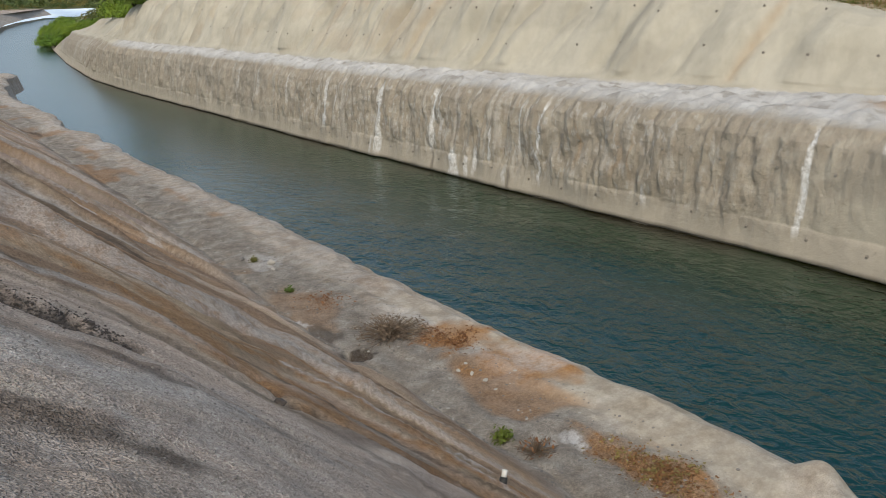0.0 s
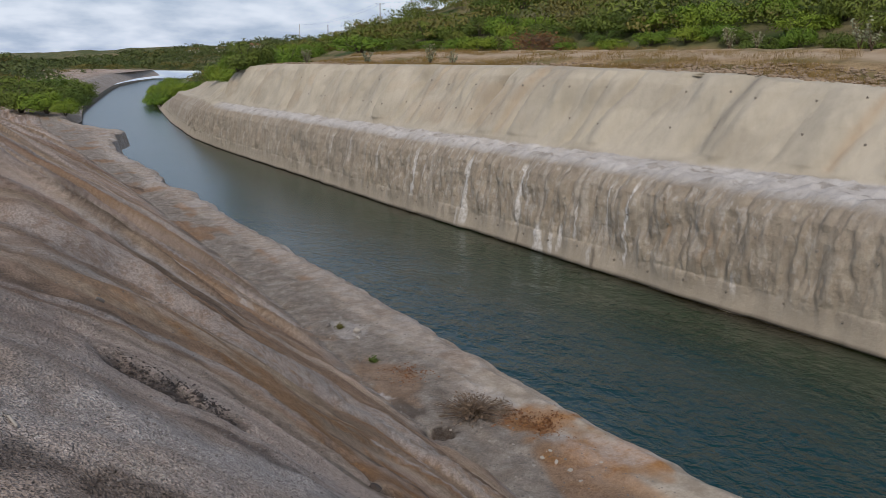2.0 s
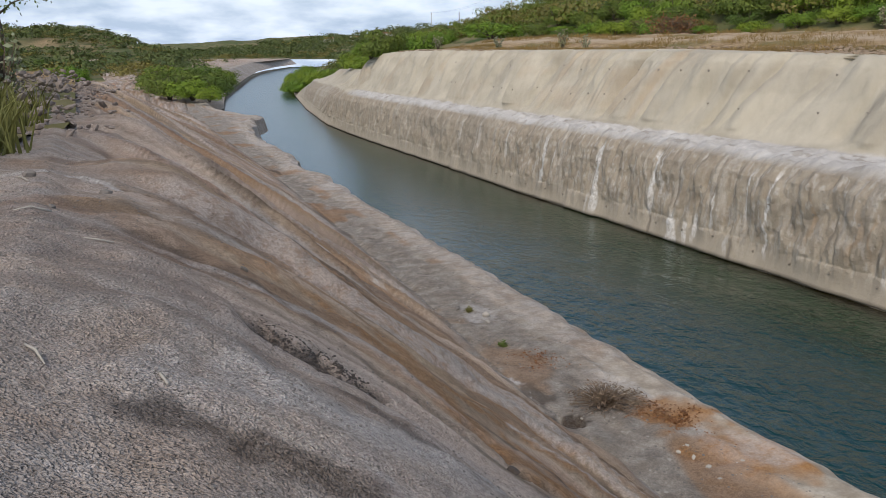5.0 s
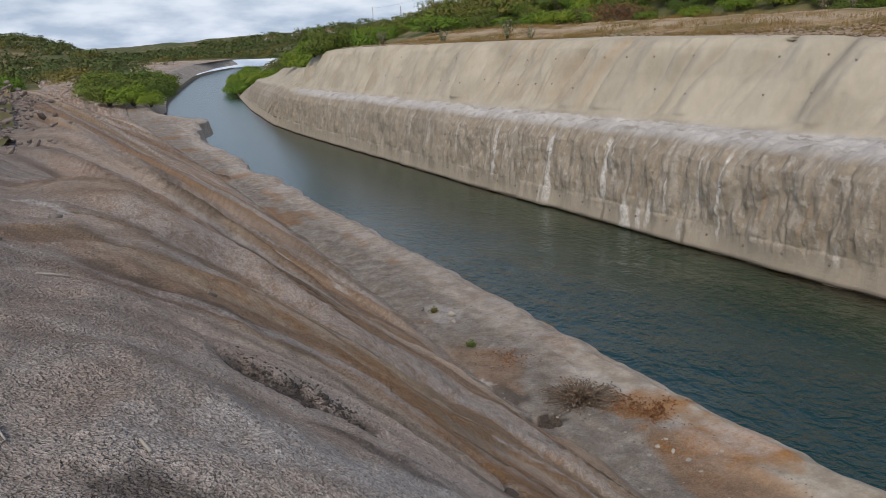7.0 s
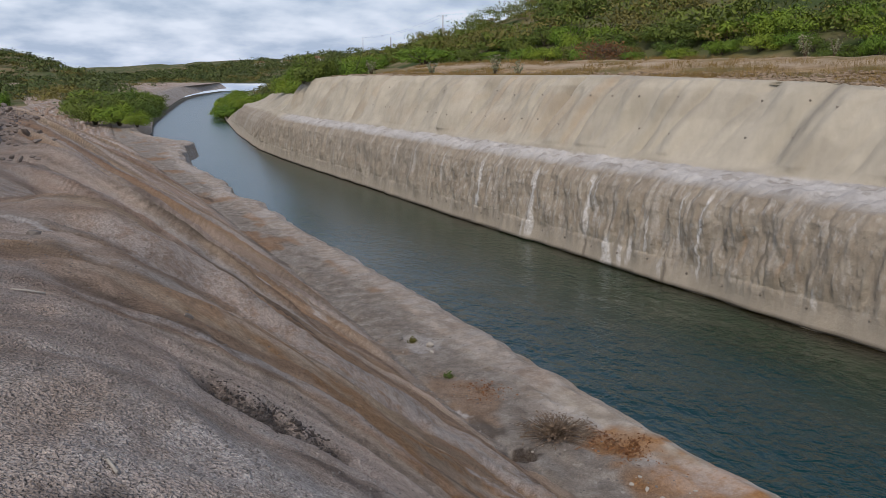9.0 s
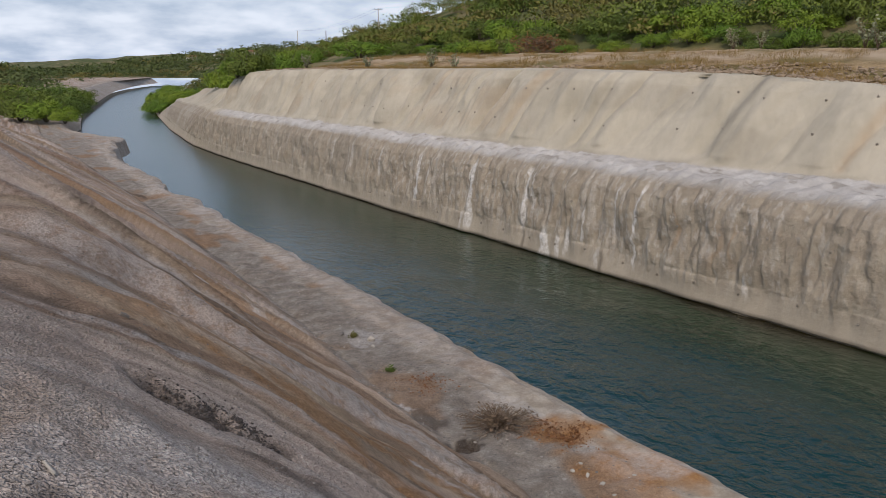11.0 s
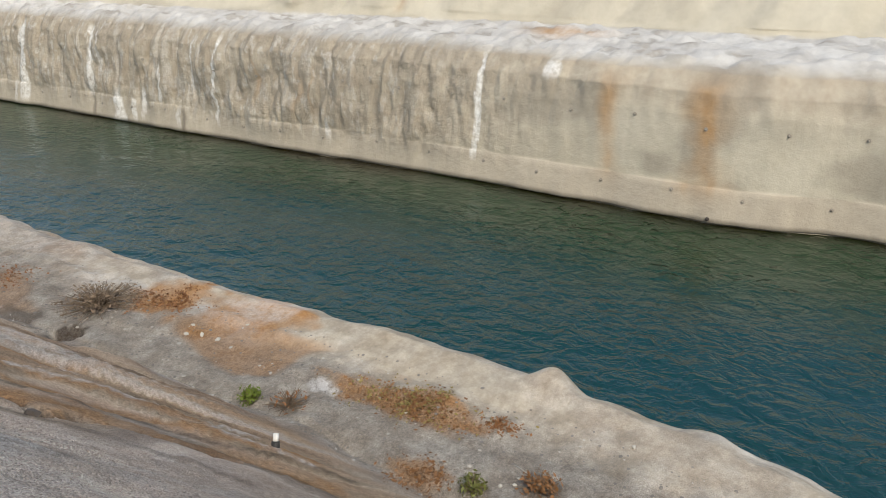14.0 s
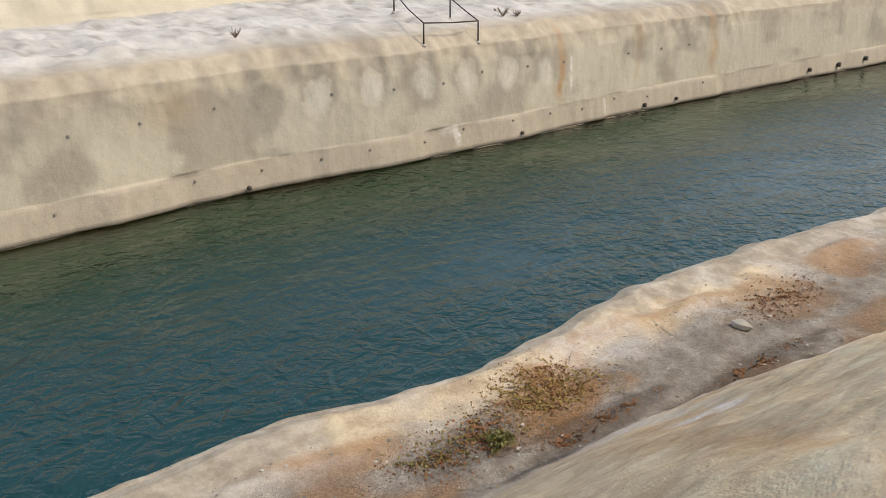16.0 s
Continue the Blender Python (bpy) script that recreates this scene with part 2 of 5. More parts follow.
def shotcrete_near():
    """Grey-brown rough sprayed concrete. Masks: stain_shade = rust, pale lime, dark loose grit with painted crease
    shade; zone = grey gravel, pale rim, ochre wash.
    """
    n = Nodes("shotcrete_near")
    rust, lime, dark = n.attr("stain_shade")[:3]
    gravel, rim, ochre = n.attr("zone")[:3]
    big = n.noise(0.5, 5)
    mid = n.noise(2.6, 5, 0.6)
    fine = n.noise(22, 4, 0.7)
    pebble = n.cells(70)
    small = n.cells(120)
    speck = n.cells(105, out="Color")
    base = n.mix(n.ramp(big, (0.35, 0), (0.65, 1)), (0.405, 0.315, 0.25), (0.53, 0.45, 0.38))
    base = n.mix(n.ramp(mid, (0.4, 0), (0.7, 1)), base, (0.49, 0.45, 0.415))
    col = n.mix(gravel, base, n.mix(n.ramp(mid, (0.35, 0), (0.65, 1)), (0.30, 0.255, 0.21), (0.41, 0.37, 0.32)))
    col = n.mix(rim, col, n.mix(n.ramp(mid, (0.3, 0), (0.7, 1)), (0.355, 0.305, 0.235), (0.485, 0.43, 0.35)))
    wash = n.mix(rim, n.mix(mid, (0.34, 0.24, 0.15), (0.48, 0.375, 0.25)), n.mix(n.ramp(mid, (0.3, 0), (0.7, 1)), (0.62, 0.47, 0.27), (0.76, 0.62, 0.42)))
    blotch = n.ramp(n.noise(1.1, 5, 0.65, n.pos(0.6, 1.5, 1.0)), (0.40, 0.0), (0.66, 1.0))
    col = n.mix(n.math("MULTIPLY", rim, n.math("MULTIPLY", blotch, 0.6)), col, (0.32, 0.26, 0.185))
    col = n.mix(ochre, col, wash)
    broad, thin, slope = n.attr("flow")[:3]
    col = n.mix(n.math("MULTIPLY", slope, n.ramp(broad, (0.30, 0.55), (0.55, 0.0))), col, (0.34, 0.215, 0.145))
    col = n.mix(n.math("MULTIPLY", slope, n.ramp(broad, (0.52, 0.0), (0.80, 0.7))), col, (0.56, 0.455, 0.385))
    col = n.mix(n.math("MULTIPLY", slope, 0.75), col, n.mix(n.ramp(thin, (0.25, 0), (0.75, 1)), (0.33, 0.32, 0.31), (0.66, 0.66, 0.66)), "OVERLAY")
    blot = n.ramp(n.noise(3.4, 6, 0.68), (0.40, 0), (0.62, 1))
    col = n.mix(n.math("MULTIPLY", n.math("SUBTRACT", 1.0, slope), 0.55), col, n.mix(blot, (0.32, 0.31, 0.30), (0.64, 0.64, 0.64)), "OVERLAY")
    col = n.mix(n.math("MULTIPLY", rust, n.ramp(mid, (0.25, 0.5), (0.65, 1.0))), col, n.mix(fine, (0.25, 0.115, 0.04), (0.46, 0.25, 0.10)))
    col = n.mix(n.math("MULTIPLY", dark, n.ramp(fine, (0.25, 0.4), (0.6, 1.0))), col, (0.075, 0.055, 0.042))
    col = n.mix(n.math("MULTIPLY", lime, n.ramp(n.noise(9, 5, 0.7), (0.3, 0.1), (0.55, 1.0))), col, (0.66, 0.63, 0.60))
    val = n.split(speck)[0]
    col = n.mix(n.math("MULTIPLY_ADD", rim, -0.6, 0.7), col, n.mix(n.ramp(val, (0.0, 0), (1.0, 1)), (0.30, 0.30, 0.30), (0.68, 0.68, 0.68)), "OVERLAY")
    col = n.mix(n.math("MULTIPLY_ADD", rim, -0.25, 0.5), col, n.mix(n.ramp(fine, (0.3, 0), (0.7, 1)), (0.30, 0.30, 0.30), (0.68, 0.68, 0.68)), "OVERLAY")
    rough = n.math("MULTIPLY_ADD", rim, -0.95, 1.0)
    n.bump((mid, 0.08, 0.5), (n.math("MULTIPLY", fine, rough), 0.03, 0.9), (n.math("MULTIPLY", pebble, rough), 0.016, 1.0), (n.math("MULTIPLY", small, rough), 0.006, 0.9))
    return n.done(col, 0.92, Specular_IOR_Level=0.25)


def water_material():
    n = Nodes("canal_water")
    v = n.pos(1.0, 0.8, 1.0)
    swell = n.noise(0.8, 2, 0.5, v, 0.5)
    chop = n.noise(2.1, 2, 0.5, v, 1.0)
    fine = n.noise(8.0, 3, 0.6, v, 0.4)
    gust = n.ramp(n.noise(0.11, 4, 0.6, n.pos(1.6, 0.7, 1.0)), (0.38, 0.22), (0.62, 1.0))
    mirror_brown, mirror_green, open_reach = n.attr("mirror_reach")[:3]
    gust = n.math("MULTIPLY", gust, open_reach)
    n.bump((n.math("MULTIPLY", swell, gust), 0.10, 0.9), (n.math("MULTIPLY", chop, gust), 0.17, 0.95), (n.math("MULTIPLY", fine, gust), 0.03, 0.9))
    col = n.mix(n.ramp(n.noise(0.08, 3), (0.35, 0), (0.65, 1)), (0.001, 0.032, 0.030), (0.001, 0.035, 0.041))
    # the far wall's dark reflection, put into the water's own colour
    col = n.mix(mirror_green, col, (0.001, 0.027, 0.008))
    col = n.mix(mirror_brown, col, (0.013, 0.010, 0.002))
    return n.done(col, n.math("MULTIPLY_ADD", open_reach, -0.22, 0.25), IOR=1.42)


def gravel_ground():
    """Dry ground: ochre gravel, earth and straw-coloured grass. Masks: zone = grass, bare track, scrub floor."""
    n = Nodes("dry_ground")
    grass, track, scrub = n.attr("zone")[:3]
    big, mid, fine = n.noise(0.15, 4), n.noise(1.3, 5), n.noise(9, 5, 0.7)
    col = n.mix(n.ramp(mid, (0.3, 0), (0.7, 1)), (0.21, 0.135, 0.065), (0.47, 0.34, 0.19))
    col = n.mix(0.6, col, n.mix(n.ramp(fine, (0.35, 0), (0.65, 1)), (0.25, 0.25, 0.25), (0.75, 0.75, 0.75)), "OVERLAY")
    col = n.mix(track, col, n.mix(mid, (0.42, 0.32, 0.215), (0.52, 0.42, 0.30)))
    col = n.mix(n.math("MULTIPLY", grass, n.ramp(fine, (0.3, 0.5), (0.6, 1))), col, n.mix(big, (0.13, 0.125, 0.045), (0.22, 0.18, 0.075)))
    bushy = n.ramp(n.cells(0.16, n.mix(0.3, n.pos(), n.noise(0.3, 4))), (0.25, 0.0), (0.55, 1.0))
    bare = n.mix(n.ramp(n.noise(0.02, 4), (0.45, 0), (0.62, 1)), (0.10, 0.115, 0.04), (0.24, 0.19, 0.10))
    col = n.mix(scrub, col, n.mix(bushy, n.mix(mid, (0.035, 0.055, 0.015), (0.085, 0.12, 0.035)), bare))
    n.bump((mid, 0.15, 0.6), (fine, 0.05, 0.8))
    return n.done(col, 0.95, Specular_IOR_Level=0.2)


M_FAR, M_NEAR, M_WATER, M_GROUND = shotcrete_far(), shotcrete_near(), water_material(), gravel_ground()


# ---- water ----
def build_water():
    ys = np.concatenate([np.arange(-140, 140, 1.5), np.linspace(141, 521, 60)])
    a, b = table(EDGE_Y, EDGE_X, ys) - 0.6, table(FAR_Y, FAR_X, ys) + 0.8
    k = 1 - (1 - np.linspace(0, 1, 44)) ** 1.6
    P = np.zeros((len(ys), 44, 3))
    P[..., 0] = a[:, None] + (b - a)[:, None] * k
    P[..., 1] = ys[:, None]
    # distance from the far wall, over which its painted reflection fades
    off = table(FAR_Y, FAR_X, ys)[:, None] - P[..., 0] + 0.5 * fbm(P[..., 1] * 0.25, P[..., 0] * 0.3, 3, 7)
    ob = grid_object("water", P, {"mirror_reach": (1 - ease(-0.2, 1.6, off), 1 - ease(1.5, 9.0, off), 1 - 0.9 * ease(12, 64, P[..., 1]))}, M_WATER)
    tagged(ob, "teal green rippled canal water reflecting the sky", "water", kind="structure")
    Q = P.copy()
    Q[..., 2] = -3.0
    tagged(grid_object("canal_bed", Q, None, M_NEAR), "submerged concrete canal bed under the water", "canal bed", kind="structure")


build_water()


# ---- far bank: lower wall, bench, upper wall ----
def far_profile(y):
    """Marks (x, z) across the far bank at each y: arrays of shape (rows, marks)."""
    w = table(FAR_Y, FAR_X, y)
    back = np.maximum(table(BACK_Y, BACK_X, y), w + 2.0)
    top = far_crest_z(y)
    lip = np.interp(y, (-140, -30, -8, 0, 15, 60, 88, 125, 160, 520), (5.3, 5.35, 5.35, 5.1, 5.1, 4.95, 4.8, 4.6, 4.2, 4.0))
    lip = np.minimum(lip, np.maximum(top - 1.0, 0.45))
    ramp = ease(104, 125, y)
    lean = 0.55 + 0.45 * ease(-8, 4, y) + 1.6 * ramp
    bz = lip + 0.32
    back = np.maximum(back, w + lean + 1.2)
    gap = back - w - lean
    xs = [w + 0.10, w + 0.08, w + 0.0 * lean, w + 0.22 * lean, w + 0.26 * lean, w + 0.52 * lean, w + 0.70 * lean, w + 1.0 * lean + 0.05 * gap, w + lean + 0.30 * gap,
          w + lean + 0.75 * gap, back + 0.1, back + 0.5, back + 1.7, back + 2.6, back + 3.2, back + 4.0]
    rise = np.maximum(top - bz, 0.3)
    k = np.minimum(lip / 4.6, 1.0)
    zs = [0 * y - 3, 0 * y + 0.0, 0 * y + 0.07, 1.15 * k, 1.22 * k, lip - 1.6 * k, lip - 0.85 * k, lip - 0.30 * k, lip + 0.04,
          lip + 0.22, bz, bz + 0.12 * rise, bz + 0.55 * rise, bz + 0.86 * rise, bz + 0.975 * rise, bz + 1.0 * rise]
    return np.stack(xs, 1), np.stack(zs, 1)


FAR_COUNTS = (3, 6, 5, 2, 22, 10, 8, 12, 12, 6, 6, 16, 12, 8, 6)


def far_shape(ys):
    X, Z = far_profile(ys)
    m = X.shape[1]
    params = np.concatenate([i + np.arange(c) / c for i, c in enumerate(FAR_COUNTS)] + [[m - 1.0]])
    # smooth curve through the marks
    i = np.clip(params.astype(int), 0, m - 2)
    f = params - i
    f = 0.5 * f + 0.5 * f * f * (3 - 2 * f)
    x = X[:, i] * (1 - f) + X[:, i + 1] * f
    z = Z[:, i] * (1 - f) + Z[:, i + 1] * f
    return x, z, params


def build_far():
    ys = np.concatenate([np.arange(-140, -45, 0.8), np.arange(-45, 10, 0.13), np.arange(10, 60, 0.07), np.arange(60, 130, 0.25), np.arange(130, 520, 3.0)])
    x, z, prm = far_shape(ys)
    Y = np.broadcast_to(ys[:, None], x.shape)
    T = np.broadcast_to(prm[None, :], x.shape)
    rough = ease(9, 20, Y)
    low = (rough * ease(0.1, 2.0, z) * (T > 1) + (1 - rough) * ease(3.9, 6.2, T)) * (1 - ease(7.0, 8.2, T))
    flat = ease(6.9, 7.8, T) * (1 - ease(9.7, 10.4, T))
    up = ease(10.2, 11.0, T)
    skirt = ease(1.0, 1.4, T) * (1 - ease(3.3, 4.2, T)) * (1 - 0.3 * rough)
    fade = 1 - ease(105, 150, Y)
    # bulges run down the wall; knobs sit between them
    calm = 1 - rough
    flute = (1 - calm) * (fbm(Y * 0.9, z * 0.33, 3, 11) * 0.17 + fbm(Y * 1.7, z * 0.8, 3, 21) * 0.13 + fbm(Y * 4.0, z * 1.5, 2, 23) * 0.035) + calm * (fbm(Y * 0.7, z * 0.45, 2, 12) * 0.17 + fbm(Y * 1.6, z * 0.9, 2, 22) * 0.075)
    lobe = np.abs(fbm(Y * 0.55 + 0.12 * z, z * 0.20, 2, 13)) * 0.50 + np.abs(fbm(Y * 1.25, z * 0.55, 2, 14)) * 0.26 + np.abs(fbm(Y * 2.6, z * 1.4, 2, 15)) * 0.10 - 0.26
    flute = (0.75 - 0.35 * rough) * flute + rough * 0.05 * np.abs(fbm(Y * 3.6 + 0.3 * z, z * 0.45, 2, 16)) + lobe * (0.30 + 0.14 * rough)
    dx = low * flute * fade * (1.0 + 0.25 * ease(12, 22, Y)) + skirt * 0.05 * fbm(Y * 0.8, z * 0.4, 2, 31)
    edge_off = 1 - ease(13.9, 14.8, T)
    folds = np.abs(fbm(Y * 0.42 + 0.15 * z, z * 0.10, 2, 43)) * 0.75 + np.abs(fbm(Y * 1.1 + 0.3 * z, z * 0.18, 2, 45)) * 0.22 * ease(30, 50, Y)
    dx = dx + edge_off * ease(10.0, 12.6, T) * fade * (folds - 0.25 + 0.42 * fbm(Y * 0.27, z * 0.16, 3, 41) + (0.06 + 0.12 * ease(36, 56, Y)) * fbm(Y * 0.7, z * 0.35, 3, 51) + 0.05 * fbm(Y * 1.6, z * 1.1, 3, 53))
    dz = flat * (0.10 * fbm(Y * 0.7, x * 0.7, 4, 61) + 0.08 * fbm(Y * 2.0, x * 2.0, 3, 71) + 0.10 * np.abs(fbm(Y * 0.9, x * 1.1, 2, 73)))
    dz = dz + 0.16 * bump_at(T, 13.6, 1.1) * fbm(Y * 0.45, Y * 0 + 4, 3, 75)
    # slanting ribs on the wedge at the end of the cut
    dx = dx + 0.16 * np.abs(fbm((Y + 2.2 * z) * 0.4, z * 0.05, 2, 77)) * ease(108, 118, Y) * (1 - ease(185, 200, Y)) * (T > 3)
    dx = dx + (1 - ease(2.0, 4.0, T)) * wave_x(Y) * 0.8
    # a sharp fold in the upper wall
    for y0, w0, d0 in ((29.6, 1.1, 0.42), (27.9, 0.7, -0.22), (38.3, 0.5, 0.28), (37.2, 0.8, -0.2), (48.7, 0.7, 0.35), (46.5, 1.6, -0.25), (53, 0.6, 0.25), (59, 0.9, 0.3), (67, 1.0, 0.3), (76, 1.0, 0.3), (84, 1.2, 0.3), (22.4, 0.8, 0.12), (17.0, 1.0, -0.15)):
        c = y0 + (z - 7.5) * -0.35
        dx = dx - edge_off * up * d0 * bump_at(Y, c, w0)
    flat = flat * (1 - ease(104, 112, Y))
    P = np.stack([x - dx, Y, z + dz + low * 0.03 * fbm(Y * 1.4, z, 2, 81)], -1)
    lime = 0 * x
    rust = 0 * x
    damp_shade = 0 * x
    # drips of lime: (y, width, from z, to z, strength)
    for y0, w0, z1, z0, k in ((16.35, 0.16, 4.7, 0.9, 1.0), (33.8, 0.12, 3.0, 1.2, 0.8), (30.1, 0.14, 4.5, 0.7, 0.95), (31.7, 0.10, 4.4, 2.0, 0.8), (37.0, 0.50, 1.5, 0.05, 1.0), (35.9, 0.15, 1.2, 0.2, 0.9), (35.2, 0.22, 1.7, 0.4, 0.9),
                              (39.2, 0.24, 4.4, 1.1, 0.9), (38.5, 0.14, 4.3, 2.0, 0.6), (44.9, 0.30, 4.4, 0.3, 0.9), (45.6, 0.15, 1.2, 0.2, 0.6), (51.5, 0.32, 4.2, 1.2, 0.9), (50.4, 0.12, 3.6, 2.4, 0.5), (57.5, 0.15, 4.3, 2.2, 0.5),
                              (63.0, 0.2, 4.3, 2.4, 0.4), (67.0, 0.2, 4.2, 2.6, 0.4), (32.6, 0.2, 1.0, 0.3, 0.6), (-23.4, 0.16, 1.05, 0.35, 0.9), (-23.1, 0.4, 1.08, 0.92, 0.8), (13.4, 0.5, 4.75, 4.2, 0.9), (23.5, 0.15, 1.5, 0.8, 0.7), (-33.3, 0.1, 0.9, 0.4, 0.9), (-30.7, 0.08, 3.4, 1.8, 0.8)):
        c = y0 + 0.10 * fbm(z * 0.9, Y * 0 + y0, 2, 91)
        lime = np.maximum(lime, k * ease(0.12, 0.5, bump_at(Y, c + 0.06 * fbm(z * 3.0, Y * 0 + y0, 2, 93), w0 * (1.25 + 0.5 * fbm(z * 1.3, Y * 0 + y0, 2, 95)))) * ease(z0 - 0.2, z0 + 0.3, z) * (1 - ease(z1 - 0.2, z1 + 0.3, z)))
    spatter = ease(0.50, 0.6, fbm(Y * 3.4, z * 1.3, 3, 101)) * (1 - 0.7 * ease(2.0, 3.2, z)) * low * ease(18, 30, Y) * (1 - ease(46, 60, Y)) * 0.9
    spatter = np.maximum(spatter, ease(0.58, 0.66, fbm(Y * 6.0, z * 2.6, 2, 103)) * low * ease(14, 24, Y) * (1 - ease(50, 70, Y)))
    thin = ease(0.25, 0.75, fbm(Y * 2.6, z * 0.16, 3, 111)) * low * ease(10, 34, Y) * 0.6
    lime = np.maximum(lime, np.maximum(spatter * 0.28, thin * 0.38))
    lime = np.maximum(lime, flat * 0.3 * ease(-0.05, 0.55, fbm(Y * 0.5, x * 0.9, 4, 121)))
    for y0, w0, z1, z0, k in ((10.9, 0.6, 4.6, 0.7, 0.6), (7.55, 1.2, 4.7, 0.5, 0.72), (-2.6, 0.9, 4.2, 2.2, 0.5), (-29.9, 0.5, 5.0, 1.2, 0.85), (-42, 0.5, 5.0, 1.2, 0.65), (-14, 1.2, 1.2, 0.6, 0.35), (-11, 1.5, 4.3, 2.5, 0.25),
                              (27.7, 0.16, 4.2, 1.8, 0.6), (24.4, 0.12, 3.6, 1.4, 0.4), (-36, 0.4, 4.8, 1.5, 0.4), (25.2, 0.3, 3.5, 1.4, 0.3)):
        c = y0 + 0.22 * fbm(z * 0.7, Y * 0 + y0, 2, 131)
        ragged = 0.65 + 0.55 * ease(-0.5, 0.5, fbm(Y * 1.6, z * 1.0, 3, 135))
        rust = np.maximum(rust, k * ragged * bump_at(Y, c, w0 * (1.1 + 0.5 * fbm(z * 0.8, Y * 0 + y0, 2, 136))) * ease(z0 - 0.3, z0 + 1.0, z) * (1 - ease(z1 - 0.8, z1 + 0.4, z)))
    rust = np.maximum(rust, up * (0.38 * bump_at(Y, 22.5 + (z - 7) * -0.25, 0.45) + 0.28 * bump_at(Y, 45 + (z - 8) * -0.3, 0.8) + 0.2 * bump_at(Y, 57 + (z - 8) * -0.3, 0.9)))
    rust = np.maximum(rust, 1.0 * bump_at(Y, 14.3, 2.6) * bump_at(T, 8.9, 0.6))
    # dark recess of the rusty bench hole: its shade is only colour
    damp_shade = np.maximum(damp_shade, 0.9 * bump_at(Y, 15.6, 1.5) * bump_at(T, 9.05, 0.35))
    rust = np.maximum(rust, up * 0.16 * ease(0.0, 0.8, fbm(Y * 0.35, z * 0.6, 3, 141)) * ease(34, 50, Y))
    face = ease(3.5, 4.3, T) * (1 - ease(7.0, 8.2, T))
    low_damp = (low * rough * (0.30 + 0.22 * ease(-0.3, 0.7, fbm(Y * 0.5, z * 0.3, 4, 151))) + face * calm * 0.6 * ease(-0.1, 0.55, fbm(Y * 0.42, z * 0.6, 4, 152)))
    damp_shade = np.maximum(damp_shade, low_damp)
    # pale ovals where the spray was patched
    for y0 in (-16.8, -19.2, -21.7, -24.1, -26.45, -28.9):
        r = np.sqrt(((Y - y0) / 0.6) ** 2 + ((z - 3.15 + 0.25 * math.sin(y0 * 3)) / 0.9) ** 2) + 0.18 * fbm(Y * 1.5, z * 1.5, 2, 173)
        lime = np.maximum(lime, 0.28 * (1 - ease(0.35, 1.1, r)))
        damp_shade = np.where(r < 1, damp_shade * ease(0.5, 1.0, r), np.maximum(damp_shade, 0.5 * (1 - ease(1.0, 1.7, r)) * ease(2.0, 3.2, z)))
    # two cracks at the water and the joint above the skirting
    for y0 in (39.1, 32.3):
        damp_shade = np.maximum(damp_shade, 1.3 * bump_at(Y, y0 + 0.1 * fbm(z * 2, Y * 0, 2, 175), 0.2) * (1 - ease(1.0, 1.25, z)))
    damp_shade = np.maximum(damp_shade, 0.25 * bump_at(T, 3.5, 0.6) * ease(-0.2, 0.4, fbm(Y * 0.4, z, 2, 176)) * ease(14, 24, Y))
    # shaded side of the fold near y 29, painted darker
    damp_shade = np.maximum(damp_shade, up * 0.45 * (bump_at(Y, 29.2 + (z - 7.5) * -0.35, 1.0) * ease(6.3, 7.5, z)))
    damp_shade = np.maximum(damp_shade, up * 0.26 * ease(0.0, 0.7, fbm(Y * 0.35, z * 0.6, 4, 161)))
    # wet band at the water, with the undercut's shade painted in
    damp_shade = np.maximum(damp_shade, 0.95 * (1 - ease(0.08, 0.20, z)) * (T > 0.5))
    damp_shade = np.maximum(damp_shade, flat * 0.6 * ease(0.35, 0.7, fbm(Y * 1.2, x * 2.2, 4, 171)))
    damp_shade = np.maximum(damp_shade, 0.4 * bump_at(T, 10.1 + 0.15 * fbm(Y * 0.5, Y * 0, 2, 177), 0.35) * ease(-0.3, 0.4, fbm(Y * 0.35, x * 0, 3, 178)))
    ob = grid_object("rock_cut_far", P, {"stain_shade": (rust, lime, damp_shade), "zone": (flat, low, skirt), "spray": (rough * low, 0 * x, 0 * x)}, M_FAR)
    return tagged(ob, "beige sprayed concrete rock cut with a wide bench, lime drips and rust stains", "canal wall", kind="structure")


far_bank = build_far()


# ---- near bank: crest, slope, bench, rim, wall down to the water ----
NEAR_COUNTS = (10, 14, 30, 40, 40, 12, 22, 14, 10, 8, 5)


def near_profile(y):
    inner, edge, top = table(INNER_Y, INNER_X, y), table(EDGE_Y, EDGE_X, y), near_crest_z(y)
    b = np.interp(y, (-140, 60, 74, 84, 110, 520), (4.5, 4.45, 4.3, 3.9, 4.2, 4.8))
    s = np.minimum(inner, 8.5) / 6.1
    far_l = ease(90, 150, y)
    drop = top - b - 0.3
    xs = [inner * 0 - 9, -2.2 + 0 * inner, -0.3 + 0 * inner, 1.0 * s, 3.4 * s, inner, inner + 0.5, edge - 1.0, edge - 0.35, edge, edge + 0.18 + 1.8 * far_l, edge + 0.35 + 5.6 * far_l]
    shift = table(INNER_Y, INNER_X, y) - 8.5
    far_off = ease(60, 110, y)
    for i in range(4):
        xs[i] = xs[i] + shift * far_off
    zs = [top + 0.1, top + 0.05, top, top - 0.135 * drop, top - 0.56 * drop, b + 0.12, b - 0.03, b + 0.02, b + 0.06, b - 0.1, b - 0.7 - 0.9 * far_l, 0 * y - 3 + 2.2 * far_l]
    return np.stack(xs, 1), np.stack(zs, 1)


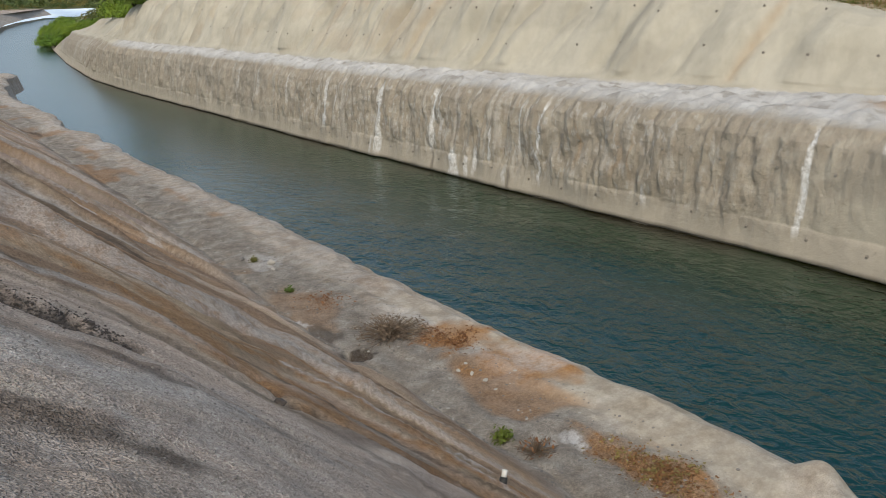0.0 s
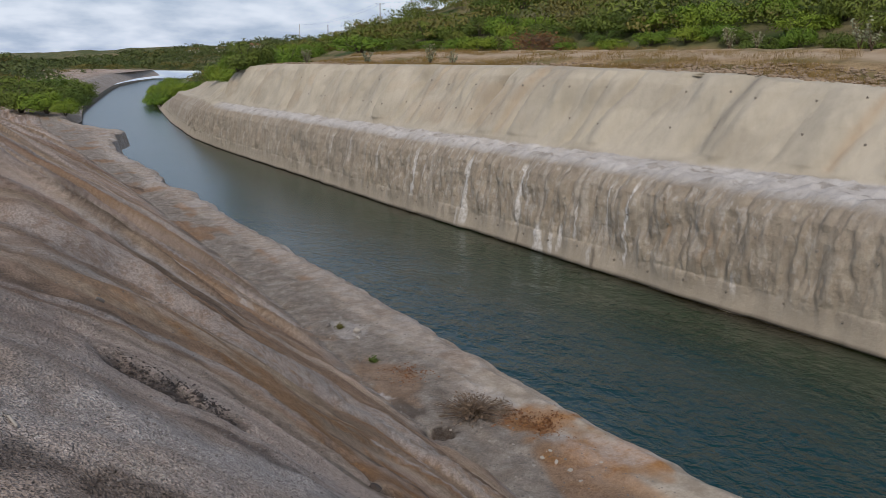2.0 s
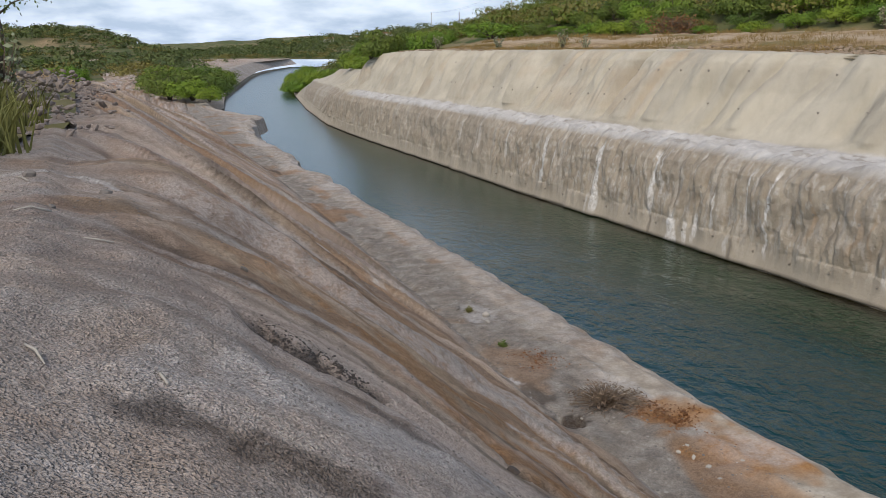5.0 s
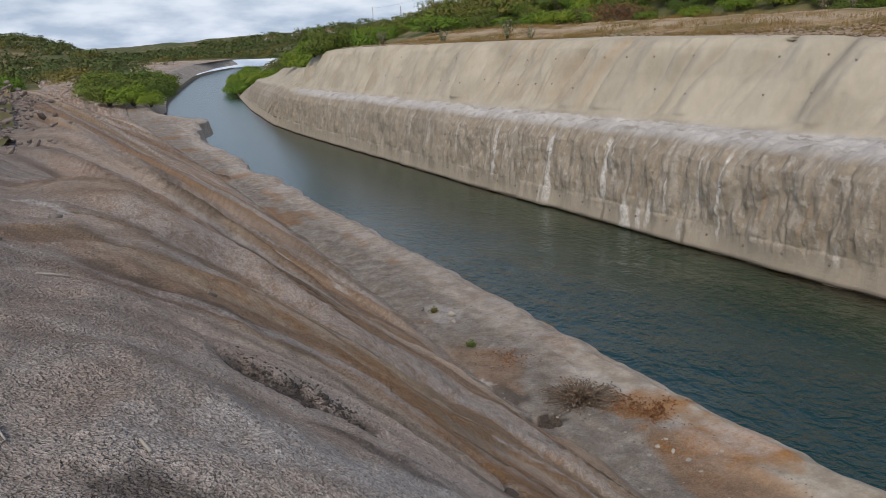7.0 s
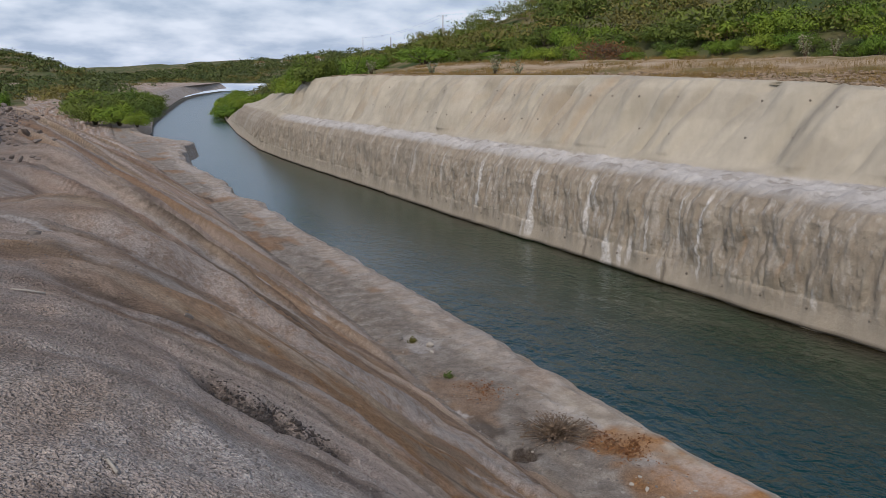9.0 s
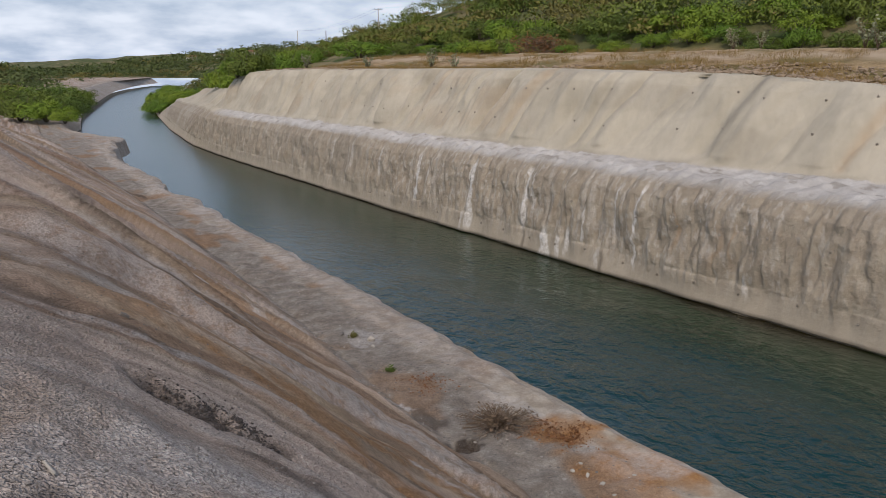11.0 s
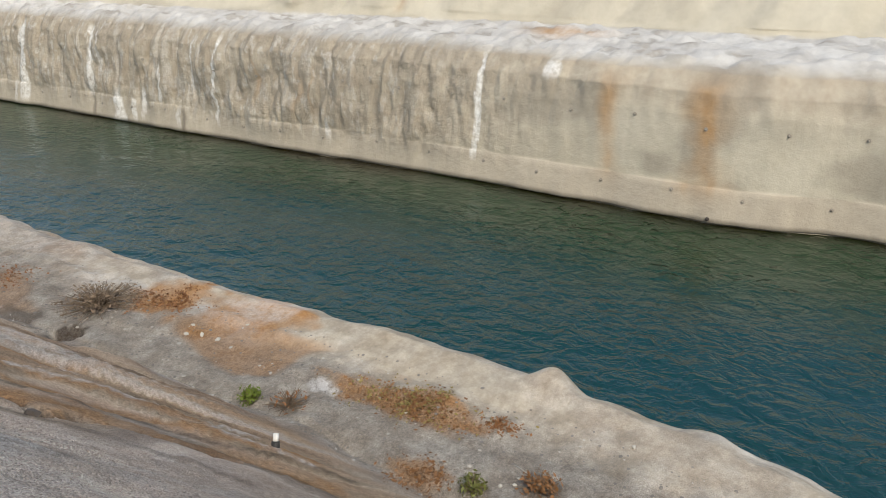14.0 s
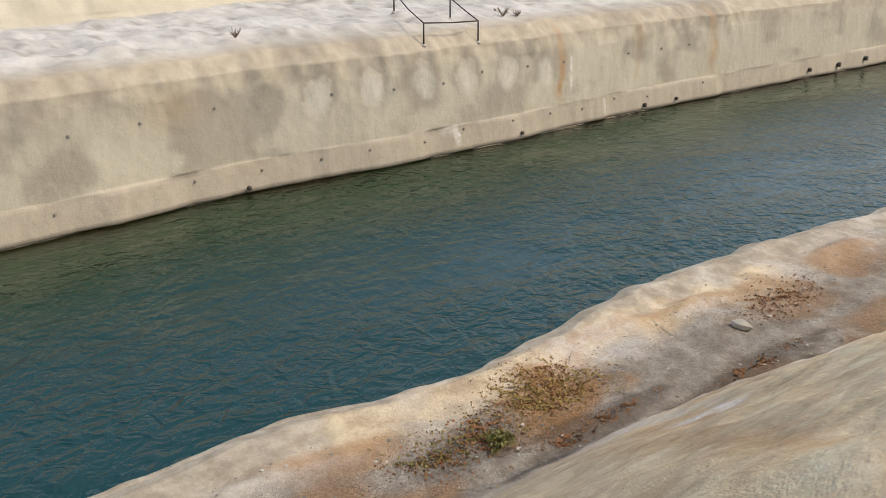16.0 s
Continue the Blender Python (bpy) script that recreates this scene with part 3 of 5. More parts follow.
def near_shape(ys):
    X, Z = near_profile(ys)
    m = X.shape[1]
    params = np.concatenate([i + np.arange(c) / c for i, c in enumerate(NEAR_COUNTS)] + [[m - 1.0]])
    i = np.clip(params.astype(int), 1, m - 3)
    f = params - i
    # Catmull-Rom through the marks
    def cr(A):
        p0, p1, p2, p3 = A[:, i - 1], A[:, i], A[:, i + 1], A[:, np.clip(i + 2, 0, m - 1)]
        return 0.5 * (2 * p1 + (p2 - p0) * f + (2 * p0 - 5 * p1 + 4 * p2 - p3) * f * f + (3 * p1 - p0 - 3 * p2 + p3) * f ** 3)
    def lin(A):
        return A[:, i] * (1 - f) + A[:, i + 1] * f
    k = (ease(2, 2.5, params) * (1 - ease(6, 6.5, params)))[None, :]
    x = cr(X) * k * 0.8 + lin(X) * (1 - k * 0.8)
    z = cr(Z) * k * 0.8 + lin(Z) * (1 - k * 0.8)
    return x, z, params


def build_near():
    ys = np.concatenate([np.arange(-140, -25, 1.0), np.arange(-25, -2, 0.16), np.arange(-2, 16, 0.055), np.arange(16, 40, 0.12), np.arange(40, 90, 0.3), np.arange(90, 520, 3.0)])
    x, z, prm = near_shape(ys)
    Y = np.broadcast_to(ys[:, None], x.shape)
    T = np.broadcast_to(prm[None, :], x.shape)
    slope = ease(2.0, 3.0, T) * (1 - ease(4.6, 5.3, T))
    shelf = ease(4.9, 5.3, T) * (1 - ease(6.9, 7.3, T))
    rim = ease(6.5, 7.1, T)
    crest = 1 - ease(2.0, 3.2, T)
    warp = 0.9 * fbm(x * 0.35, Y * 0.35, 3, 201)
    run = Y + warp + x * (0.35 + 0.14 * np.clip(Y - 8, 0, 12))
    # rounded flutes that run down the slope
    lobed = 0.3 + 0.7 * ease(4.8, 7.5, Y)
    flute = 0.16 * fbm(run * 0.42, x * 0.10, 2, 211) + lobed * (0.34 * np.abs(fbm(run * 0.40, x * 0.07, 2, 213)) + 0.17 * np.abs(fbm(run * 1.0, x * 0.16, 2, 221)) + 0.07 * np.abs(fbm(run * 2.4, x * 0.35, 2, 223)) - 0.17) + 0.022 * np.abs(fbm(run * 6.0, x * 0.9, 2, 227)) - 0.01
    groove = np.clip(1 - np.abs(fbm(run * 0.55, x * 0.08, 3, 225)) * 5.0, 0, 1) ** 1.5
    dz = slope * (flute - 0.10 * groove * ease(0.5, 3.0, Y)) + (slope + crest) * 0.03 * fbm(Y * 2.2, x * 2.2, 3, 231) + crest * 0.05 * fbm(Y * 0.6, x * 0.6, 3, 241)
    dz = dz + shelf * (0.06 * fbm(Y * 1.2, x * 1.2, 4, 251) + 0.05 * np.abs(fbm(Y * 0.8, x * 1.6, 3, 253))) + rim * (T < 9) * 0.05 * fbm(Y * 0.9, x * 0.9, 3, 261)
    dz = dz + (ease(0.02, 0.5, fbm(Y * 4.5, x * 4.5, 3, 271)) * 0.015) * (T < 7) * (np.abs(Y) < 26)
    # a knob of concrete on the rim, hollows in the bench
    dz = dz + 0.22 * bump_at(Y, 3.95, 0.45) * bump_at(T, 8.6, 1.2) + 0.10 * bump_at(Y, 1.85, 0.5) * bump_at(T, 8.7, 1.0)
    dz = dz - 0.07 * streak(x, Y, ((0.86, 4.55), (1.1, 4.48), (1.42, 4.4)), 0.16) - 0.08 * streak(x, Y, ((2.45, 5.15), (2.6, 4.8), (3.1, 4.75), (3.7, 4.3)), 0.13) - 0.14 * mark(x, Y, 6.5, 10.4, 0.3, 0.22)
    dz = dz - 0.22 * bump_at(Y, 40.3, 2.2) * bump_at(T, 6.6, 1.2)
    dxe = (T > 6.6) * ease(6.6, 8.5, T) * (0.10 * fbm(Y * 0.8, Y * 0 + 2, 3, 281) * ease(8, 18, np.abs(Y)) + 0.05 * fbm(Y * 2.0, Y * 0, 2, 291) + 0.42 * ease(24, 36, Y) * (1 - ease(88, 100, Y)) * fbm(Y * 0.22, Y * 0 + 5, 3, 293))
    P = np.stack([x + dxe, Y, z + dz], -1)
    inner = table(INNER_Y, INNER_X, ys)[:, None]
    edge = table(EDGE_Y, EDGE_X, ys)[:, None]
    gravel = shelf * (1 - ease(0.50, 0.75, (x - inner) / (edge - inner) + 0.16 * fbm(Y * 0.6, x * 0.8, 3, 301)))
    ochre = slope * ease(-0.15, 0.5, fbm(run * 0.36, x * 0.12, 3, 311)) * 0.8 * ease(4.5, 6.5, Y + 0.5 * x)
    ochre = np.maximum(ochre, (slope + crest * 0.8) * np.clip(0.88 + 0.5 * fbm(run * 0.8, x * 0.15, 3, 315), 0, 1) * (1 - ease(-2.6, 0.2, Y - 0.3 * x)))
    ochre = np.maximum(ochre, slope * 0.85 * ease(3.4, 4.6, x) * ease(1.0, 3.0, Y) * (1 - ease(7, 9, Y)))
    rust = slope * ease(0.25, 0.7, fbm(run * 0.75, x * 0.14, 3, 321)) * 0.55 * ease(3.5, 5.5, Y)
    rust = np.maximum(rust, slope * 0.5 * ease(0.12, 0.5, fbm(run * 1.5, x * 0.25, 3, 325)) * (1 - ease(-2.6, 0.2, Y - 0.3 * x)))
    rust = np.maximum(rust, shelf * ease(0.35, 0.7, fbm(Y * 0.5, x * 0.8, 3, 331)) * 0.7)
    dark = 0 * x
    # patches and streaks with places of their own: (x, y, half length down the slope, half width, strength)
    lime = 0 * x
    for kind, w0, k, line in STREAKS:
        v = k * streak(x, Y, line, w0)
        if kind == "rust":
            rust = np.maximum(rust, v)
        elif kind == "dark":
            dark = np.maximum(dark, v)
        elif kind == "ochre":
            ochre = np.maximum(ochre, v)
        else:
            lime = np.maximum(lime, v)
    for px, py, hx, hy, k in RUST_MARKS:
        rust = np.maximum(rust, k * mark(x, Y, px, py, hx, hy))
    for px, py, hx, hy, k in DARK_MARKS:
        dark = np.maximum(dark, k * mark(x, Y, px, py, hx, hy))
    for px, py, hx, hy, k in LIME_MARKS:
        lime = np.maximum(lime, k * mark(x, Y, px, py, hx, hy))
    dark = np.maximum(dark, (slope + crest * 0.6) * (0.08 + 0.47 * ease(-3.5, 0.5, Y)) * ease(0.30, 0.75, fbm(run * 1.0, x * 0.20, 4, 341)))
    # the carved grooves get their shade as darker colour
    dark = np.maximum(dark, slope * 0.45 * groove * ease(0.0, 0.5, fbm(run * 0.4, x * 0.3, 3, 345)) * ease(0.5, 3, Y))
    # gritty strip along the slope foot; past y -2 its shadowed hollows, painted
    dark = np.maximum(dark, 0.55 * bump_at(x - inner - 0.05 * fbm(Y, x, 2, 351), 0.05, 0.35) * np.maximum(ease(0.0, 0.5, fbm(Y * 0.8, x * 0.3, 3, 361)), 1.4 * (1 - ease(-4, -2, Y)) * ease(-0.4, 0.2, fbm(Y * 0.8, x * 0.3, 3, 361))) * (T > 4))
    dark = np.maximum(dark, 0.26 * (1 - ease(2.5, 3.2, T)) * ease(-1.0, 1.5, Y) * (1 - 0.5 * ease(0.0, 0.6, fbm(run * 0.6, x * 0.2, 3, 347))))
    lime = np.maximum(lime, slope * 0.5 * ease(0.48, 0.8, fbm(run * 1.6, x * 0.18, 3, 371)))
    lime = np.maximum(lime, rim * 0.35 * ease(0.2, 0.6, fbm(Y * 0.7, x * 0.9, 3, 381)))
    rim = rim * (1 - 0.65 * ease(10.5, 14, Y))
    flow = (0.5 + 0.45 * fbm(run * 2.6, x * 0.22, 4, 233), 0.5 + 0.45 * fbm(run * 7.5, x * 0.6, 3, 235), (slope + 0.4 * crest) * (1 - 0.7 * (1 - ease(-2.2, 0.3, Y - 0.3 * x))) * (0.45 + 0.55 * ease(3.2, 5.2, Y)))
    ob = grid_object("rock_cut_near", P, {"flow": flow, "stain_shade": (rust, lime, dark), "zone": (gravel, np.maximum(rim * (1 - 0.3 * ease(0, 0.5, fbm(Y * 0.6, x, 3, 391))), (slope + crest) * (0.95 - 0.15 * fbm(run * 0.9, x * 0.15, 3, 395)) * (1 - ease(-2.2, 0.3, Y - 0.3 * x))), ochre)}, M_NEAR)
    return tagged(ob, "rough grey-brown sprayed concrete slope with ochre streaks above a narrow bench", "canal bank", kind="structure")


def mark(x, y, px, py, hx, hy):
    """A ragged patch."""
    r = np.sqrt(((x - px) / hx) ** 2 + ((y - py) / hy) ** 2) + 0.45 * fbm(x * 1.7 / max(hx, 0.3), y * 1.7 / max(hy, 0.3), 3, 401)
    return 1 - ease(0.55, 1.05, r)


def streak(x, y, line, width):
    """A ragged band along a line of (x, y) marks."""
    best = np.full(x.shape, 1e9)
    for (ax, ay), (bx, by) in zip(line[:-1], line[1:]):
        dx, dy = bx - ax, by - ay
        t = np.clip(((x - ax) * dx + (y - ay) * dy) / (dx * dx + dy * dy), 0, 1)
        best = np.minimum(best, np.hypot(x - ax - t * dx, y - ay - t * dy))
    r = best / width + 0.5 * fbm(x * 1.5 / max(width, 0.15), y * 1.5 / max(width, 0.15), 3, 411)
    return 1 - ease(0.3, 1.1, r)


STREAKS = (
    ("rust", 0.22, 0.75, ((1.0, 6.1), (1.6, 6.65), (2.2, 6.4), (2.35, 5.7))),
    ("rust", 0.30, 0.85, ((2.35, 5.7), (2.55, 5.1), (3.1, 5.0), (3.6, 4.6), (4.6, 4.2))),
    ("rust", 0.12, 0.7, ((2.9, 6.2), (3.5, 5.9), (4.3, 5.4))),
    ("ochre", 0.5, 0.9, ((0.4, 6.4), (1.3, 6.9), (2.4, 6.9), (3.4, 6.7), (4.4, 6.2), (5.4, 5.4))),
    ("rust", 0.35, 0.45, ((-0.1, 6.2), (0.5, 6.4), (1.1, 6.9))),
    ("dark", 0.40, 0.45, ((-0.1, 6.2), (0.5, 6.4), (1.1, 6.9))),
    ("dark", 0.16, 1.0, ((0.86, 4.55), (1.1, 4.48), (1.42, 4.4))),
    ("dark", 0.10, 0.9, ((2.45, 5.15), (2.6, 4.8), (3.1, 4.75), (3.7, 4.3))),
    ("dark", 0.14, 0.7, ((1.13, 3.8), (1.35, 3.6), (1.9, 3.3))),
    ("dark", 0.13, 0.85, ((0.12, 2.7), (0.35, 2.58), (0.6, 2.5), (1.0, 2.3))),
    ("dark", 0.30, 0.7, ((0.9, 18.0), (1.36, 16.1), (1.72, 14.5), (2.1, 13.0), (2.9, 11.6), (4.0, 10.6))),
    ("dark", 0.25, 0.55, ((2.2, 20.0), (3.0, 17.0), (4.2, 15.0), (5.4, 14.0))),
    ("dark", 0.25, 0.5, ((1.6, 9.6), (2.6, 8.6), (3.8, 7.9), (5.0, 7.3))),
    ("dark", 0.05, 0.8, ((2.6, 5.6), (3.4, 5.3), (4.4, 4.8), (5.2, 4.4))),
    ("dark", 0.05, 0.7, ((2.9, 6.6), (3.8, 6.2), (4.9, 5.6))),
    ("dark", 0.10, 0.6, ((1.8, 7.6), (2.8, 7.3), (4.0, 6.9), (5.2, 6.4))),
    ("dark", 0.07, 0.6, ((1.5, 5.2), (2.0, 5.0), (2.6, 4.3), (3.4, 3.8))),
    ("rust", 0.12, 0.9, ((3.0, 5.6), (4.0, 5.2), (5.0, 4.7))),
    ("rust", 0.10, 0.8, ((2.0, 7.1), (3.2, 6.9), (4.4, 6.5))),
    ("rust", 0.08, 0.8, ((1.4, 6.2), (2.1, 5.9), (3.0, 5.9))),
    ("lime", 0.05, 0.7, ((3.2, 6.05), (4.2, 5.65), (4.9, 5.3))),
    ("lime", 0.04, 0.6, ((2.5, 7.2), (3.4, 7.0))),
    ("rust", 0.35, 0.5, ((-0.4, 8.6), (0.5, 8.9), (1.5, 9.2), (2.6, 9.0))),
    ("dark", 0.30, 0.5, ((-0.2, 8.9), (0.7, 9.2), (1.7, 9.5), (2.8, 9.2))),
    ("rust", 0.40, 0.45, ((0.8, 7.4), (1.6, 7.5), (2.6, 7.6), (3.6, 7.3))),
    ("dark", 0.18, 0.6, ((0.3, 5.6), (0.9, 5.5), (1.4, 5.4))),
    ("lime", 0.045, 0.9, ((-0.6, 7.65), (-0.3, 7.8), (0.0, 7.87), (0.3, 7.5))),
    ("lime", 0.28, 0.40, ((0.45, 3.2), (0.8, 3.1), (1.0, 3.05), (1.7, 3.4))),
    ("lime", 0.07, 0.9, ((6.3, 12.9), (6.5, 12.1))),
    ("lime", 0.05, 0.8, ((4.0, 6.7), (3.8, 6.0))),
    ("lime", 0.12, 1.0, ((4.8, 22.3), (5.15, 21.8))),
    ("lime", 0.10, 0.8, ((4.9, 15.2), (5.3, 14.6))),
    ("lime", 0.07, 0.7, ((4.4, 5.2), (4.9, 4.6))),
    ("ochre", 0.35, 0.8, ((2.5, -3.6), (3.5, -5.2), (4.2, -7.5))),
    ("ochre", 0.5, 0.6, ((7.3, -4.5), (7.0, -7.0), (6.9, -9.5), (6.6, -12.0))),
    ("rust", 0.25, 0.5, ((7.2, -8.0), (6.9, -9.6), (6.6, -11.8))),
    ("dark", 0.09, 0.9, ((5.45, -5.2), (5.2, -7.4), (4.9, -9.6), (4.4, -12.5))),
    ("ochre", 0.10, 0.9, ((0.8, -2.4), (2.2, -4.2), (3.3, -7.2))),
    ("rust", 0.14, 0.6, ((1.2, -2.6), (2.4, -3.6), (3.4, -4.1))),
    ("dark", 0.10, 0.3, ((1.8, -3.0), (2.9, -4.6), (3.6, -6.5))),
)
RUST_MARKS = ((8.2, 10.0, 0.7, 0.75, 1.2), (8.2, 8.5, 0.9, 1.0, 1.0), (7.5, 7.9, 0.4, 0.7, 0.5), (7.35, 5.3, 0.45, 1.2, 0.9), (6.4, -6.8, 0.9, 1.1, 1.0), (7.1, 0.0, 0.5, 0.8, 0.7), (6.2, -11.4, 0.6, 1.2, 0.6), (6.9, 13.0, 0.7, 1.5, 0.5), (8.4, 40.0, 0.9, 2.0, 0.6), (7.4, 0.3, 0.8, 0.4, 0.5), (6.3, 4.4, 0.3, 0.5, 0.7))
# entries at y 10.4 and 40.3 paint the shade inside carved hollows
DARK_MARKS = ((6.5, 10.4, 0.35, 0.22, 1.0), (6.5, 11.6, 0.2, 0.6, 0.7), (5.6, -6.6, 0.25, 1.5, 0.7), (5.2, -9.2, 0.25, 1.6, 0.7), (6.9, 2.2, 0.1, 0.12, 1.0), (8.3, 40.3, 0.35, 1.0, 0.8), (6.7, 3.2, 0.3, 0.35, 0.5), (6.2, -5.2, 0.5, 0.7, 0.5))
LIME_MARKS = ((7.2, 6.4, 0.16, 0.2, 1.0), (3.0, -4.66, 0.3, 0.22, 0.9), (6.6, -8.4, 0.35, 0.5, 0.5), (7.6, 16.0, 0.4, 0.7, 0.6), (7.0, -7.8, 0.4, 0.8, 0.4), (6.6, -10.0, 0.3, 0.8, 0.4))
near_bank = build_near()


# ---- the land around ----
def land_height(x, y):
    hill_k = 0.34 * (1 - 0.55 * ease(120, 700, y)) * (1 - 0.6 * ease(0, -200, y))
    w = table(FAR_Y, FAR_X, np.clip(y, -139, 519))
    e = table(EDGE_Y, EDGE_X, np.clip(y, -139, 519))
    xr = x - w
    right = np.interp(y, (-140, -4, 3, 9.5, 13, 16.5, 22, 30, 92, 103, 110, 115, 150, 205, 230, 520), (8.2, 8.2, 7.5, 7.1, 7.5, 8.1, 9.05, 9.65, 9.85, 9.6, 8.8, 7.0, 6.7, 1.3, 2.2, 4.4)) + 1.5 * ease(8, 22, xr) + 2.5 * ease(11, 24, xr) * ease(96, 125, y)
    right = right + hill_k * 230 * (1 - np.exp(-np.maximum(xr - 26, 0) / 230))
    xl = e - x
    left = near_crest_z(y) + 0.5 * ease(9.5, 12, xl) * (1 - ease(40, 60, y))
    left = left + 1.5 * fbm(x * 0.02, y * 0.02, 3, 501) * ease(20, 80, xl)
    z = np.where(x > (w + e) / 2, right, left)
    rr = np.hypot(x, y)
    z = z + 44 * ease(20, 120, np.maximum(xl, xr)) * ease(350, 1100, rr) * (0.62 + 0.14 * fbm(x * 0.0022, y * 0.0022, 3, 511)) * (x < 60)
    z = z + 5 * fbm(x * 0.012, y * 0.012, 3, 521) * ease(60, 250, rr) * ease(20, 90, np.maximum(xl, xr))
    return z


def build_land():
    def strip(name, xs_of, ys, label):
        P = np.zeros((len(ys), xs_of(ys).shape[1], 3))
        P[..., 0] = xs_of(ys)
        P[..., 1] = ys[:, None]
        P[..., 2] = land_height(P[..., 0], P[..., 1]) + 0.12 * fbm(P[..., 0] * 0.9, P[..., 1] * 0.9, 4, 531)
        X, Y = P[..., 0], P[..., 1]
        P[..., 2] -= 0.20 * (1 - ease(0.35, 1.6, X - X[:, :1]))
        w = table(FAR_Y, FAR_X, np.clip(Y, -139, 519))
        xr = X - w
        isr = xr > -8
        track = isr * bump_at(xr, 17.0, 2.6) * (1 - ease(80, 120, Y)) + isr * 0.7 * bump_at(xr, 21, 2.0) * (1 - ease(80, 120, Y))
        scrub = isr * ease(24, 27, xr + 1.5 * fbm(Y * 0.2, X * 0.2, 2, 541)) + (~isr) * ease(0.0, 0.5, fbm(X * 0.05, Y * 0.05, 3, 551) + 0.3 + 0.6 * ease(120, 260, np.hypot(X, Y)))
        scrub = np.maximum(scrub, isr * ease(100, 112, Y))
        grass = ease(-0.1, 0.5, fbm(X * 0.3, Y * 0.3, 4, 561)) * (1 - track)
        tr = 0.95 * bump_at(X - 0.045 * Y + 1.2 * fbm(Y * 0.1, X * 0.1, 2, 557), -0.6, 5.5) * ease(60, 80, Y) * (1 - ease(150, 190, Y))
        track = np.maximum(track, (~isr) * tr)
        ob = grid_object(name, P, {"zone": (grass, track, scrub * (1 - track))}, M_GROUND)
        return tagged(ob, label, "ground", kind="structure")

    far_ys = np.concatenate([np.linspace(-2500, -150, 30), np.arange(-140, 140, 1.0), np.arange(142, 520, 3.0), np.linspace(525, 4000, 60)])

    def right_x(ys):
        yy = np.clip(ys, -139.9, 519.9)
        X, _ = far_profile(yy)
        last = X[:, -1] - 0.35
        off = np.concatenate([np.linspace(0, 30, 46), 30 + np.geomspace(1, 3500, 60)])
        return last[:, None] + off[None, :]

    def left_x(ys):
        yy = np.clip(ys, -139.9, 519.9)
        X, _ = near_profile(yy)
        first = X[:, 2] - 1.0 * (1 - ease(8, 14, yy)) + 0.25
        first = np.where(ys > 522, right_x(ys)[:, 0] + 1.0, first)
        off = np.concatenate([np.linspace(0, 30, 46), 30 + np.geomspace(1, 3500, 60)])
        return first[:, None] - off[None, ::-1]

    strip("ground_far_side", right_x, far_ys, "dry ochre gravel verge and scrub-covered hillside")
    strip("ground_near_side", left_x, far_ys, "dry stony ground and low green scrub plain")


build_land()


# ---- small things: shared makers ----
from mathutils.bvhtree import BVHTree

def plain(name, colour, rough=0.8, spread=0.25, scale=6.0, **more):
    """A solid colour with grain and per-object and per-island variation."""
    n = Nodes(name)
    dark = tuple(c * (1 - spread) for c in colour)
    light = tuple(min(c * (1 + spread), 1) for c in colour)
    col = n.mix(n.noise(scale, 5, 0.65), dark, light)
    col = n.mix(n.math("MULTIPLY", n.geo.outputs["Random Per Island"], 0.6), col, n.mix(0.5, dark, tuple(c * 0.6 for c in colour)))
    n.bump((n.noise(scale * 4, 4, 0.7), 0.01, 0.5))
    return n.done(col, rough, **more)


def leaf_material(name, dark, light):
    n = Nodes(name)
    col = n.mix(n.math('MULTIPLY_ADD', n.geo.outputs["Random Per Island"], 0.24, 0.40), dark, light)
    col = n.mix(n.math("MULTIPLY", n.random(), 0.55), col, tuple(c * s for c, s in zip(light, (1.35, 0.95, 0.8))))
    col = n.mix(n.ramp(n.noise(0.6, 3), (0.35, 0.0), (0.65, 0.6)), col, dark)
    return n.done(col, 0.6, Specular_IOR_Level=0.3, Transmission_Weight=0.0)


M_LEAF = leaf_material("leaf_green", (0.045, 0.085, 0.014), (0.20, 0.29, 0.045))
M_LEAF_FAR = leaf_material("leaf_dark_green", (0.045, 0.075, 0.022), (0.13, 0.19, 0.055))
M_LEAF_BRIGHT = leaf_material("leaf_bright", (0.07, 0.15, 0.013), (0.25, 0.40, 0.04))
M_LEAF_DRY = leaf_material("leaf_olive", (0.07, 0.08, 0.022), (0.26, 0.265, 0.07))
M_LEAF_PALE = leaf_material("leaf_pale", (0.12, 0.16, 0.09), (0.34, 0.40, 0.26))
M_GRASS_DRY = leaf_material("grass_dry", (0.14, 0.11, 0.035), (0.36, 0.29, 0.10))
M_LEAF_GREY = leaf_material("leaf_grey_brown", (0.13, 0.105, 0.075), (0.27, 0.22, 0.16))
M_LITTER = leaf_material("leaf_litter_brown", (0.12, 0.05, 0.02), (0.36, 0.20, 0.085))
M_BARK = plain("bark", (0.12, 0.095, 0.07), 0.9)
M_TWIG = plain("dry_twig", (0.17, 0.125, 0.085), 0.9)
M_ROCK = plain("rubble_rock", (0.27, 0.225, 0.195), 0.9, 0.35, 8)
M_STONE = plain("grey_stone", (0.24, 0.215, 0.19), 0.9, 0.35, 20)
M_STONE_PALE = plain("pale_stone", (0.50, 0.46, 0.40), 0.9, 0.25, 15)
M_STONE_DARK = plain("dark_stone", (0.075, 0.06, 0.05), 0.9, 0.3, 20)
M_OCHRE_STONE = plain("ochre_stone", (0.36, 0.27, 0.18), 0.9, 0.4, 5)
M_STEEL = plain("rusty_steel", (0.055, 0.045, 0.04), 0.6, 0.3, 30, Metallic=0.6)
